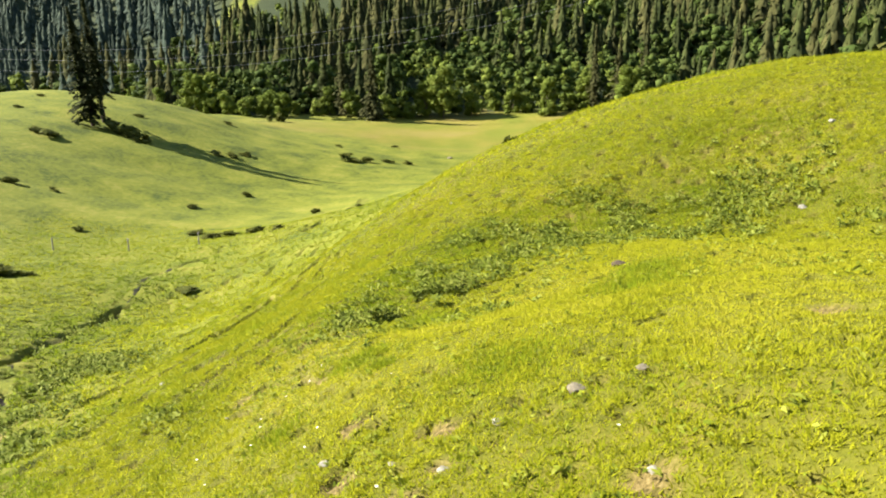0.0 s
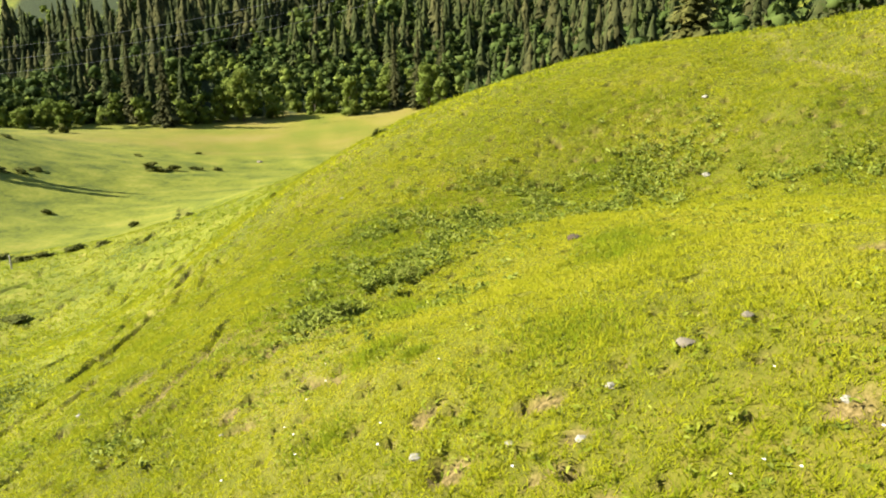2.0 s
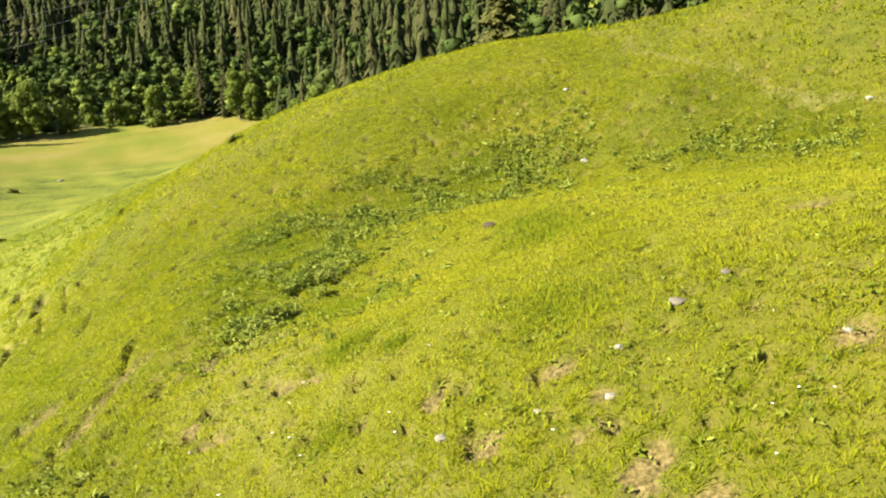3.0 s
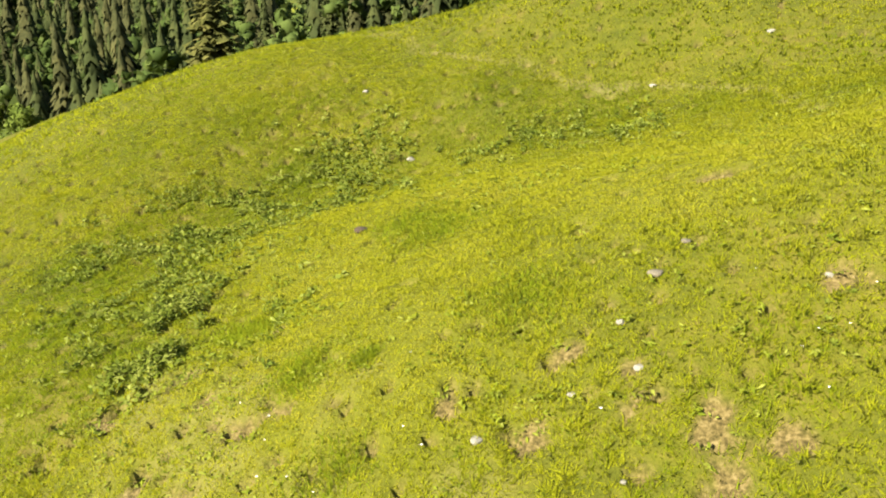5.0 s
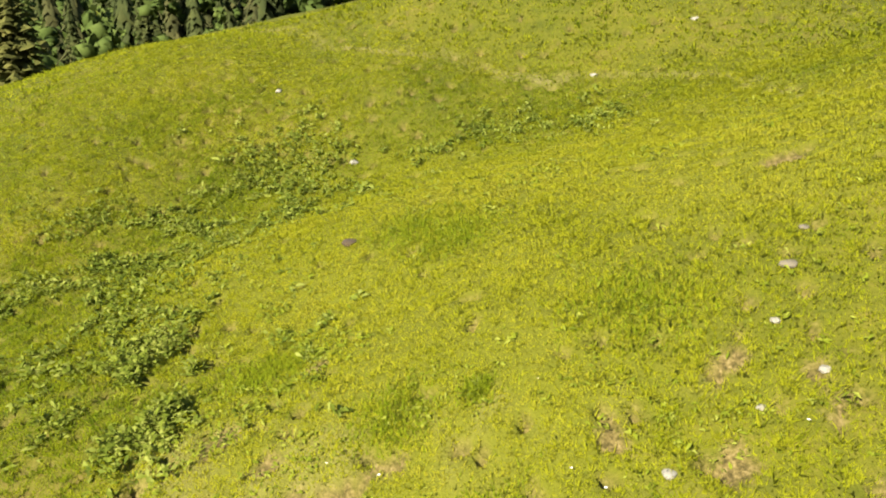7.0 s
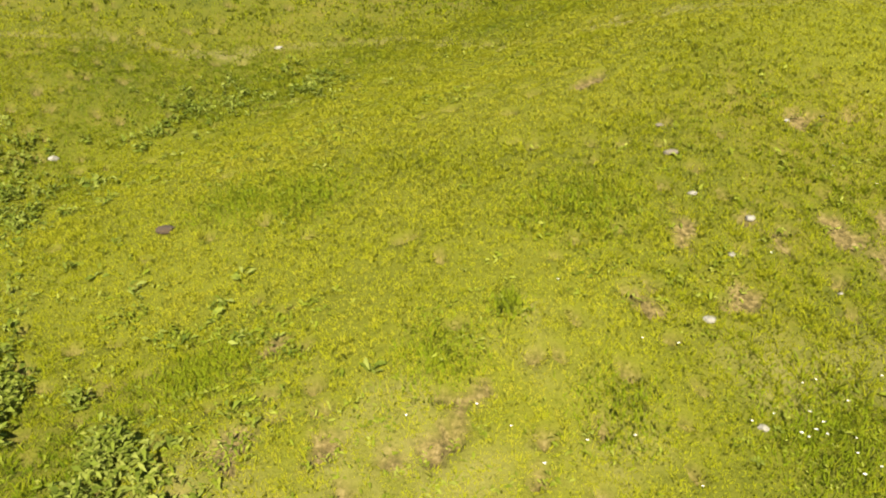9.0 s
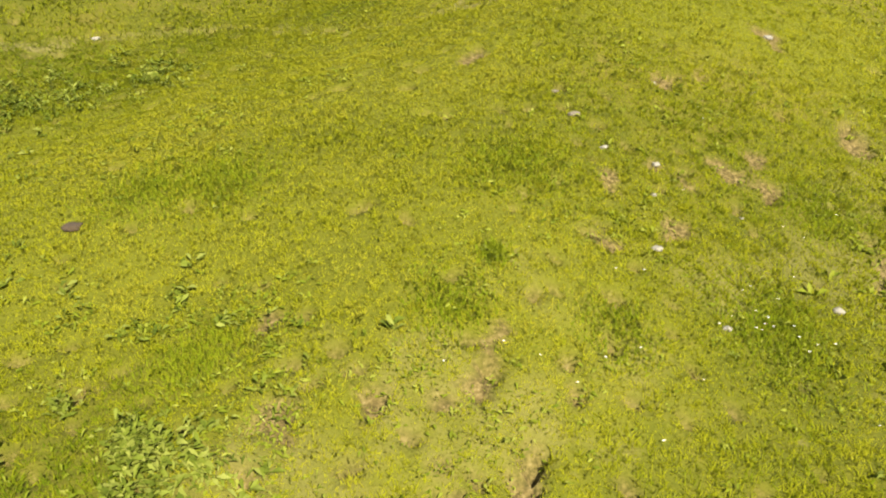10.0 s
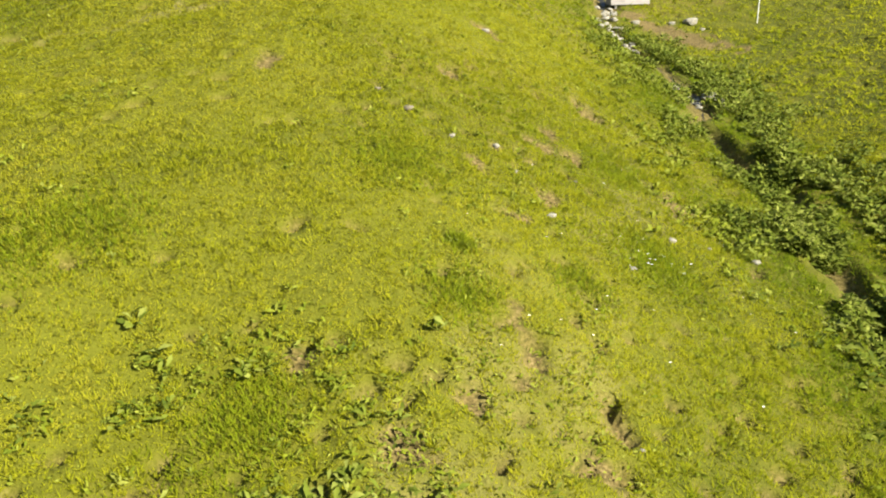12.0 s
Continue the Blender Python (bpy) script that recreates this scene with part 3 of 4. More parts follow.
def skirted_spruce(tall, radius, tiers, seed, low=0.04, n=10, full=0.85):
    """A spruce of overlapping jagged skirts of branches."""
    r = np.random.default_rng(seed)
    V, F = [], []
    for k in range(tiers):
        u = low + (1 - low) * (k / tiers) ** 0.9
        zt = tall * min(1.0 + 0.02 * r.uniform(), u + r.uniform(2.0, 3.2) / tiers)
        reach = radius * (1 - u) ** full * r.uniform(0.7, 1.2) + 0.15
        c = len(V)
        V.append((r.normal(0, 0.08), r.normal(0, 0.08), zt))
        turn = r.uniform(0, 6.28)
        for j in range(2 * n):
            a = turn + np.pi * j / n + r.normal(0, 0.06)
            q = reach * ((r.uniform(0.85, 1.2) if j % 2 == 0 else r.uniform(0.45, 0.7)))
            V.append((np.cos(a) * q, np.sin(a) * q, tall * u + (-0.12 * reach if j % 2 == 0 else 0.35 * reach) + r.normal(0, 0.22)))
        F += [(c, c + 1 + j, c + 1 + (j + 1) % (2 * n)) for j in range(2 * n)]
    return np.array(V), np.array(F)


ICO = bmesh.new()
bmesh.ops.create_icosphere(ICO, subdivisions=1, radius=1.0)
ICO_V = np.array([v.co[:] for v in ICO.verts])
ICO_F = np.array([[v.index for v in f.verts] for f in ICO.faces])
ICO.free()


def broad_crown(tall, radius, clumps, per, leaf, seed, low=0.15):
    """Rough leafy clumps with loose leaves round them."""
    r = np.random.default_rng(seed)
    V, F, base = [], [], 0
    for k in range(clumps):
        u = low + (0.92 - low) * r.uniform() ** 0.85
        rr = radius * np.sin(np.pi * min(0.98, 0.14 + 0.8 * (u - low) / (1 - low))) ** 0.7 * r.uniform(0.25, 0.8)
        a = r.uniform(0, 2 * np.pi)
        c, cr = np.array((np.cos(a) * rr, np.sin(a) * rr, tall * u)), radius * r.uniform(0.20, 0.38)
        rough = 1 + r.normal(0, 0.24, (len(ICO_V), 1))
        V.append(ICO_V * rough * cr * (1, 1, 0.85) * 0.86 + c)
        F.append(ICO_F + base)
        base += len(ICO_V)
        d = r.normal(size=(per, 3))
        d /= np.linalg.norm(d, axis=1)[:, None]
        p = d * cr * r.uniform(0.72, 1.22, (per, 1)) * (1, 1, 0.85) + c
        t1 = np.cross(d, r.normal(size=(per, 3)))
        t1 /= np.linalg.norm(t1, axis=1)[:, None]
        t2 = np.cross(d, t1) * 0.6 + d * r.uniform(-0.2, 0.8, (per, 1))
        sz = leaf * r.uniform(0.6, 1.5, (per, 1))
        V.append(np.stack([p - t1 * sz, p + t1 * sz, p + t2 * sz * 1.6], 1).reshape(-1, 3))
        F.append(base + np.arange(3 * per).reshape(-1, 3))
        base += 3 * per
    return np.concatenate(V), np.concatenate(F)


def woods(name, kinds, n_try, r0, r1, b0, b1, spacing, mat, label, tall=(0.75, 1.25), seed=3, share=None):
    r = np.random.default_rng(seed)
    px, py = [], []
    cell = {}
    rad = np.sqrt(r.uniform(r0 * r0, r1 * r1, n_try))
    be = np.radians(r.uniform(b0, b1, n_try))
    X, Y = rad * np.sin(be), rad * np.cos(be)
    ok = forest_clear(X, Y)
    if share is not None:
        ok &= share(X, Y)
    for x, y in zip(X[ok], Y[ok]):
        key = (int(x // spacing), int(y // spacing))
        if key in cell:
            continue
        cell[key] = 1
        px.append(x), py.append(y)
    px, py = np.array(px), np.array(py)
    pz = on_ground(px, py)
    Vs, Fs, base = [], [], 0
    for x, y, z in zip(px, py, pz):
        V, F = kinds[r.integers(len(kinds))]
        s, a = r.uniform(*tall), r.uniform(0, 6.28)
        ca, sa = np.cos(a) * s, np.sin(a) * s
        h = s * r.uniform(0.85, 1.25)
        Vs.append(np.stack([V[:, 0] * ca - V[:, 1] * sa + x, V[:, 0] * sa + V[:, 1] * ca + y, V[:, 2] * h + z - 0.3], 1))
        Fs.append(F + base)
        base += len(V)
    ob = new(name, mesh_from(name, np.concatenate(Vs), np.concatenate(Fs), mat))
    return tagged(ob, label, "woods", kind="stuff")


def mixed(x, y):
    return fbm(x, y, 45.0, 2, 41.0) + 0.25 * np.sin(x * 12.9 + y * 7.7)


spruces_far = [skirted_spruce((15, 16, 13, 17, 14, 12)[k], (3.1, 3.5, 3.4, 2.9, 2.7, 3.6)[k], (14, 14, 13, 15, 13, 12)[k], 10 + k, n=6, full=(0.95, 0.9, 1.0, 0.85, 0.9, 1.0)[k]) for k in range(6)]
broads_far = [broad_crown((11, 12, 9, 13, 10)[k], (3.6, 4.2, 3.4, 3.8, 4.4)[k], 10, 14, 0.55, 30 + k, 0.06) for k in range(5)]


def dark_side(x, y):
    """Where the woods are almost all spruce: the shaded side beyond the ridge."""
    b = np.degrees(np.arctan2(x, y))
    return smooth(13, 26, b)


# sector of the far spruces whose colour carries the painted haze
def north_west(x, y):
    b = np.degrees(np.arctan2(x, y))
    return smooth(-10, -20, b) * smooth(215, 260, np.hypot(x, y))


woods("spruce_woods", spruces_far, 30000, 104, 450, -36, 74, 5.6, needle_mat, "dark spruce woods on the mountain side", (0.5, 1.1), 3, lambda x, y: (mixed(x, y) < 0.02 - 0.08 * dark_side(x, y)) & (north_west(x, y) < 0.5))
# far north-west spruces, their haze painted by the bluish material
woods("spruce_woods", spruces_far, 9000, 210, 520, -40, -9, 6.2, hazed_needle_mat, "spruce woods high on the mountain, haze put into the colour", (0.5, 1.15), 13, lambda x, y: (mixed(x, y) < 0.12) & (north_west(x, y) >= 0.5))
woods("browned_spruces", spruces_far, 3600, 104, 330, -36, 74, 8.0, dry_needle_mat, "brown-tinged spruces among dark woods", (0.7, 1.25), 7, lambda x, y: mixed(x, y) < -0.06)
woods("broadleaf_woods", broads_far, 8000, 104, 290, -36, 74, 7.2, broad_mat, "green broadleaf trees among dark spruces", (0.55, 1.15), 5, lambda x, y: mixed(x, y) > -0.10 - 0.14 * dark_side(x, y))
woods("broadleaf_woods", broads_far, 2600, 104, 300, -36, 74, 9.0, light_leaf_mat, "light green broadleaf trees scattered in the woods", (0.5, 1.0), 15, lambda x, y: (mixed(x, y) > -0.16) & (dark_side(x, y) < 0.1))


# ---- helpers for things ----
def put(name, m, x=0.0, y=0.0, z=0.0, turn=0.0, s=1.0):
    ob = new(name, m)
    ob.matrix_basis = pose(x, y, z, 0, 0, turn) @ Matrix.Diagonal((s, s, s, 1))
    return ob


def part(name, data, mat, parent, label=""):
    """One mesh object under a thing; data is a bmesh, or vertices and faces."""
    if isinstance(data, bmesh.types.BMesh):
        me = bpy.data.meshes.new(name)
        data.to_mesh(me)
        data.free()
        me.materials.append(mat)
    else:
        me = mesh_from(name, data[0], data[1], mat)
    ob = new(name, me)
    ob.parent = parent
    return tagged(ob, label)


def ground_z(x, y):
    return float(on_ground(np.array([x]), np.array([y]))[0])


def limb(bm, a, b, r0, r1, sides=7):
    """A tapered round limb from a to b."""
    a, b = Vector(a), Vector(b)
    d = (b - a).normalized()
    u = d.orthogonal().normalized()
    w = d.cross(u)
    rings = []
    for p, r in ((a, r0), (b, r1)):
        rings.append([bm.verts.new(p + r * (math.cos(6.2832 * k / sides) * u + math.sin(6.2832 * k / sides) * w)) for k in range(sides)])
    for k in range(sides):
        bm.faces.new((rings[0][k], rings[0][(k + 1) % sides], rings[1][(k + 1) % sides], rings[1][k]))
    bm.faces.new(rings[1])


def box(bm, size, at=(0, 0, 0), bevel=0.01, turn=0.0):
    made = bmesh.ops.create_cube(bm, size=1, matrix=pose(*at, 0, 0, turn) @ Matrix.Diagonal((*size, 1)))
    edges = {e for v in made["verts"] for e in v.link_edges}
    if bevel:
        bmesh.ops.bevel(bm, geom=list(edges), offset=bevel, segments=1, affect="EDGES")


# ---- single trees ----
def spruce(x, y, tall, radius, seed, mat, label, bare=0.1, whorls=30, per=9, droop=0.4, full=0.85, lean=None, core=0.5):
    tree = put("spruce_tree", None, x, y, ground_z(x, y) - 0.1)
    tree.empty_display_size = 0.3
    tagged(tree, label, "tree")
    bm = bmesh.new()
    r = random.Random(seed)
    lean = lean or (r.uniform(-0.02, 0.02) * tall, r.uniform(-0.02, 0.02) * tall)
    cut = [0, 0.25, 0.5, 0.75, 0.98]
    for u0, u1 in zip(cut, cut[1:]):
        limb(bm, (lean[0] * u0, lean[1] * u0, tall * u0), (lean[0] * u1, lean[1] * u1, tall * u1), 0.019 * tall * (1.04 - u0), 0.019 * tall * (1.04 - u1), 8)
    for k in range(14):
        u, a, ln = r.uniform(0.12, bare + 0.25), r.uniform(0, 6.28), radius * r.uniform(0.3, 0.8)
        limb(bm, (0, 0, tall * u), (math.cos(a) * ln, math.sin(a) * ln, tall * u - 0.15 * ln), 0.035, 0.012, 4)
    part("trunk", bm, bark_mat, tree)
    V, F = spruce_mesh("crown", tall, radius, whorls, per, seed, mat, bare, droop, 3, full)
    V2, F2 = skirted_spruce(tall, radius * core, whorls, seed, bare, 9, full)
    V, F = np.concatenate([V, V2]), np.concatenate([F, F2 + len(V)])
    V[:, 0] += lean[0] * V[:, 2] / tall
    V[:, 1] += lean[1] * V[:, 2] / tall
    part("crown", (V, F), mat, tree)
    return tree


spruce(-45.4, 103.2, 14.8, 2.9, 101, dark_needle_mat, "tall dark spruce on the open pasture, bushy to near the ground", 0.10, 34, 9, 0.35, 0.72, (-1.3, 0.2), 0.3)
spruce(-45.2, 106.3, 15.8, 2.5, 102, dark_needle_mat, "tall dark spruce on the open pasture with a bare lower trunk", 0.24, 30, 8, 0.35, 0.7, (-0.8, 0.2), 0.3)
spruce(-16.6, 183.0, 16.5, 3.3, 103, dry_needle_mat, "single conical spruce at the edge of the woods", 0.03, 30, 9)
spruce(48.5, 85.0, 20.0, 5.4, 104, olive_needle_mat, "light olive green spruce behind the pasture ridge", 0.05, 34, 13, 0.25, 0.6)
spruce(86.0, 94.0, 19.0, 4.6, 105, dry_needle_mat, "thin spruce with a bare pale trunk behind the ridge", 0.42, 14, 5, 0.15, 0.6)
spruce(38.0, 178.0, 17.0, 2.6, 106, dry_needle_mat, "brown-tinged spruce at the edge of the woods", 0.03, 26, 8)
spruce(43.5, 176.0, 18.5, 2.8, 107, dry_needle_mat, "brown-tinged spruce at the edge of the woods", 0.03, 26, 8)
spruce(59.0, 165.0, 18.0, 2.8, 108, dry_needle_mat, "brown-tinged spruce at the edge of the woods", 0.03, 26, 8)
spruce(33.5, 181.5, 19.0, 2.4, 109, dry_needle_mat, "brown-tinged spruce at the edge of the woods", 0.03, 26, 8)
spruce(-24.0, 189.0, 19.0, 2.6, 110, dry_needle_mat, "brown-tinged spruce at the edge of the woods", 0.03, 26, 8)
spruce(-28.5, 192.0, 17.5, 2.5, 111, needle_mat, "dark spruce at the edge of the woods", 0.03, 26, 8)
spruce(62.0, 92.0, 15.0, 3.0, 112, needle_mat, "dark spruce behind the pasture ridge", 0.03, 26, 8)
spruce(70.0, 88.0, 14.0, 2.8, 113, needle_mat, "dark spruce behind the pasture ridge", 0.03, 26, 8)
spruce(79.0, 90.0, 14.5, 2.8, 114, dry_needle_mat, "brownish spruce behind the pasture ridge", 0.03, 26, 8)


def broadleaf(x, y, tall, radius, clumps, per, leaf, seed, label, name="broadleaf_tree", mat=None, low=0.15):
    tree = put(name, None, x, y, ground_z(x, y) - 0.1)
    tagged(tree, label, "bush" if tall < 4.5 else "tree")
    r = random.Random(seed)
    bm = bmesh.new()
    limb(bm, (0, 0, 0), (0.02 * tall, 0, tall * 0.45), 0.022 * tall, 0.012 * tall, 7)
    for k in range(6):
        a, u = r.uniform(0, 6.28), r.uniform(0.15, 0.42)
        limb(bm, (0, 0, tall * u), (math.cos(a) * radius * 0.6, math.sin(a) * radius * 0.6, tall * (u + 0.3)), 0.010 * tall, 0.003 * tall, 5)
    part("trunk", bm, bark_mat, tree)
    part("crown", broad_crown(tall, radius, clumps, per, leaf, seed, low), mat or broad_mat, tree)
    return tree


# the row of bushes and small trees along the foot of the woods
edge_kinds = [broadleaf(0, 0, t, rr, c, p, lf, 200 + k, "green broadleaf bush at the foot of the woods", "broadleaf_tree", light_leaf_mat, 0.04)
              for k, (t, rr, c, p, lf) in enumerate([(5.5, 2.6, 22, 90, 0.20), (7.5, 2.6, 26, 90, 0.22), (4.2, 2.4, 20, 80, 0.18), (10.0, 3.3, 32, 100, 0.26)])]
r_edge = random.Random(8)
spots = []
bearing = -21.0
while bearing < 24:
    b = radians(bearing)
    rr = 190 + 3 * math.sin(bearing * 0.6) + 2 * math.sin(bearing * 2.3) - 85 * float(smooth(9, 24, np.array(bearing))) + 75 * float(smooth(-16, -24, np.array(bearing))) + r_edge.uniform(-2, 2)
    spots.append((math.sin(b) * rr, math.cos(b) * rr))
    bearing += r_edge.uniform(0.75, 1.6)
for k, (x, y) in enumerate(spots):
    src = edge_kinds[r_edge.choice((0, 0, 1, 2, 2, 3))]
    m = pose(x, y, ground_z(x, y) - 0.15, 0, 0, r_edge.uniform(0, 360))
    if k < 4:
        edge_kinds[k].matrix_basis = m
        edge_kinds[k]["group"] = "bushes along the foot of the woods"
    else:
        s = r_edge.uniform(0.8, 1.2)
        copy_thing(src, m @ Matrix.Diagonal((s, s, s * r_edge.uniform(0.9, 1.15), 1)))["group"] = "bushes along the foot of the woods"

# low shrubs on the valley pasture: x, y, width, height
SHRUBS = [(-42.4, 102.6, 3.2, 1.5), (-40.4, 101.8, 3.6, 1.7), (-38.4, 101.0, 2.6, 1.2), (-46.4, 93.4, 3.6, 0.9), (-48.2, 94.0, 2.4, 0.7), (-14.2, 118.0, 3.4, 1.3),
          (-11.9, 119.8, 3.0, 0.9), (-8.8, 123.8, 3.0, 0.6), (-5.8, 126.0, 2.4, 0.7), (-30.2, 105.0, 2.2, 0.6), (-28.6, 106.1, 2.0, 0.7), (-27.4, 108.6, 1.8, 0.6),
          (-22.4, 87.6, 1.8, 0.6), (-31.1, 64.9, 1.3, 0.5), (-37.9, 75.4, 1.2, 0.5), (-41.7, 74.8, 2.4, 0.7), (-12.7, 76.2, 1.3, 0.6), (-34.4, 168.6, 3.2, 2.0),
          (-36.8, 168.8, 2.4, 1.3), (-35.3, 130.0, 2.2, 0.6), (-43.1, 113.0, 1.8, 0.5), (-56.5, 106.5, 1.6, 0.4), (-57.8, 115.5, 1.6, 0.4), (-18.0, 134.7, 2.0, 0.5),
          (-9.2, 146.6, 1.8, 0.5), (-21.8, 184.0, 2.2, 1.0), (-26.0, 45.2, 2.6, 0.6), (-28.4, 47.5, 2.2, 0.5), (-21.4, 65.4, 2.2, 0.5), (-19.2, 62.8, 2.2, 0.5),
          (-17.6, 62.6, 2.0, 0.5), (-15.2, 60.9, 2.0, 0.5), (-13.1, 59.5, 1.8, 0.4), (-15.3, 43.9, 2.0, 0.4), (-7.2, 66.0, 1.0, 0.5), (3.0, 36.0, 0.8, 0.35), (-1.8, 38.8, 0.7, 0.3), (-25.8, 79.0, 1.5, 0.5)]
shrub_mesh = [broad_crown(1.0, 0.55, 11, 60, 0.075, 300 + k, 0.0) for k in range(3)]
for k, (x, y, w, h) in enumerate(SHRUBS):
    V, F = shrub_mesh[k % 3]
    V = V * (w, w * 0.7, h)
    a = radians(37 * k)
    V = np.stack([V[:, 0] * math.cos(a) - V[:, 1] * math.sin(a), V[:, 0] * math.sin(a) + V[:, 1] * math.cos(a), V[:, 2]], 1)
    V[:, 2] += on_ground(V[:, 0] + x, V[:, 1] + y) - ground_z(x, y) - 0.05
    ob = put("shrub", mesh_from("shrub", V, F, shrub_mat), x, y, ground_z(x, y))
    tagged(ob, "low dark green shrub on the valley pasture", "shrub", "shrubs on the pasture")


# ---- stones ----
def stone_mesh(seed, flat=0.6, detail=2):
    bm = bmesh.new()
    bmesh.ops.create_icosphere(bm, subdivisions=detail, radius=1.0)
    off = Vector((seed * 3.1, seed * 1.7, seed * 0.9))
    for v in bm.verts:
        n = noise.noise(v.co * 1.1 + off) * 0.35 + noise.noise(v.co * 2.7 + off) * 0.16
        v.co = v.co * (1 + n)
        v.co.z *= flat
    me = bpy.data.meshes.new("stone")
    bm.to_mesh(me)
    bm.free()
    me.polygons.foreach_set("use_smooth", [False] * len(me.polygons))
    return me


pale_stones = [stone_mesh(k) for k in range(5)]
dark_stones = [stone_mesh(k + 10, 0.45) for k in range(3)]
for me in pale_stones:
    me.materials.append(stone_mat)
for me in dark_stones:
    me.materials.append(dark_stone_mat)
# x, y, half width
# (-4.05, 13.0) is an added stone in place of a sunlit soil face
STONES = [(0.67, 8.16, 0.13), (0.02, 7.55, 0.14), (-0.60, 8.17, 0.10), (-1.56, 8.97, 0.15), (-4.05, 13.0, 0.07), (9.23, 19.6, 0.22), (11.7, 23.87, 0.20),
          (17.9, 12.1, 0.22), (2.54, 1.94, 0.20), (-3.28, 6.98, 0.16), (-4.74, 6.17, 0.17), (-3.9, 6.5, 0.10), (14.6, 14.4, 0.20), (-1.4, 7.0, 0.07), (1.9, 5.9, 0.10),
          (-3.0, 9.0, 0.12), (-7.5, 18.9, 0.12), (-4.5, 14.4, 0.10), (0.3, 29.0, 0.14)]
for k, (x, y, r) in enumerate(STONES):
    ob = put("stone", pale_stones[k % 5], x, y, ground_z(x, y) + r * 0.06, 67 * k, r * 0.56)
    tagged(ob, "pale grey limestone lying in the grass", "stone", "stones in the pasture")
for k, (x, y, r) in enumerate([(1.59, 8.12, 0.12), (2.3, 8.0, 0.07), (0.9, 137.5, 0.5)]):
    ob = put("stone", dark_stones[k % 3], x, y, ground_z(x, y) + r * 0.12, 40 * k, r)
    tagged(ob, "flat brownish stone sunk in the turf", "stone", "stones in the pasture")
clod = stone_mesh(25, 0.4)
clod.materials.append(clod_mat)
tagged(put("earth_clod", clod, 3.88, 16.45, ground_z(3.88, 16.45) + 0.03, 20, 0.17), "dark brown clod of earth lying on the turf", "clod")
# washed stones along the upper stream
r_st = random.Random(12)
BED = [(2.9, -12.0, 0.30), (2.5, -10.6, 0.32), (2.3, -9.6, 0.30), (1.9, -8.6, 0.30), (1.3, -7.7, 0.26), (0.6, -7.3, 0.24), (-1.7, -3.9, 0.26), (-2.2, -3.7, 0.28), (-2.6, -3.5, 0.24)]
for bx, by, r0 in BED:
    for k in range(9):
        x, y, r = bx + r_st.uniform(-0.45, 0.45), by + r_st.uniform(-0.6, 0.6), r0 * r_st.uniform(0.2, 0.62)
        ob = put("stone", pale_stones[r_st.randrange(5)], x, y, ground_z(x, y) + r * 0.25, r_st.uniform(0, 360), r)
        tagged(ob, "pale washed stone beside the stream", "stone", "stones of the stream bed")
for x, y, r in [(-0.36, -12.4, 0.27), (0.3, -12.0, 0.14), (1.5, -10.9, 0.17), (-0.9, -11.9, 0.11)]:
    tagged(put("stone", pale_stones[2], x, y, ground_z(x, y) + r * 0.3, 100 * r, r), "large pale stone on bare earth near the stream", "stone", "stones of the stream bed")

# ---- stream water ----
wv, wf = [], []
pts = [Vector((x, y, 0)) for x, y in STREAM]
steps = []
for a, b in zip(pts, pts[1:]):
    n = max(2, int((b - a).length / 0.5))
    steps += [a.lerp(b, k / n) for k in range(n)]
for k, p in enumerate(steps):
    d = (steps[min(k + 1, len(steps) - 1)] - steps[max(k - 1, 0)]).normalized()
    side = Vector((-d.y, d.x, 0))
    level = min(ground_z(p.x + d2 * side.x, p.y + d2 * side.y) for d2 in (-0.2, 0, 0.2)) + 0.02
    for s in (-0.16, 0.16):
        wv.append((p.x + side.x * s, p.y + side.y * s, level))
wf = [(2 * k, 2 * k + 1, 2 * k + 3, 2 * k + 2) for k in range(len(steps) - 1)]
tagged(new("water", mesh_from("water", wv, wf, water_mat, True)), "narrow shallow mountain stream in a dark ditch", "stream", kind="structure")


# ---- wooden trough and fence stakes ----
def trough(x, y, turn):
    z = ground_z(x, y) - 0.24
    top = put("water_trough", None, x, y, z, turn)
    tagged(top, "grey weathered wooden cattle trough beside the stream", "trough")
    for nm, size, at in (("side_board", (1.7, 0.05, 0.36), (0, -0.27, 0.38)), ("side_board", (1.7, 0.05, 0.36), (0, 0.27, 0.38)), ("end_board", (0.05, 0.49, 0.36), (-0.8, 0, 0.38)),
                         ("end_board", (0.05, 0.49, 0.36), (0.8, 0, 0.38)), ("bottom_board", (1.55, 0.49, 0.05), (0, 0, 0.24)), ("rail", (1.8, 0.10, 0.05), (0, -0.29, 0.585)), ("rail", (1.8, 0.10, 0.05), (0, 0.29, 0.585))):
        bm = bmesh.new()
        box(bm, size, at, 0.008)
        part(nm, bm, wood_mat, top)
    for sx in (-0.6, 0.6):
        for sy in (-0.2, 0.2):
            bm = bmesh.new()
            box(bm, (0.09, 0.09, 0.6), (sx, sy, -0.08), 0.008)
            part("leg", bm, wood_mat, top)


trough(2.4, -13.4, 35)


def stake(x, y, tall, r, mat, label, lean=0.0):
    z = ground_z(x, y)
    post = put("fence_post", None, x, y, z - 0.15)
    tagged(post, label, "post", "fence posts")
    bm = bmesh.new()
    limb(bm, (0, 0, 0), (lean * tall, 0, tall + 0.15), r, r * 0.9, 8)
    part("stake", bm, mat, post)
    bm = bmesh.new()
    limb(bm, (lean * tall, 0, tall + 0.10), (lean * tall + 0.01, 0, tall + 0.19), r * 1.25, r * 0.9, 8)
    part("cap", bm, mat, post)


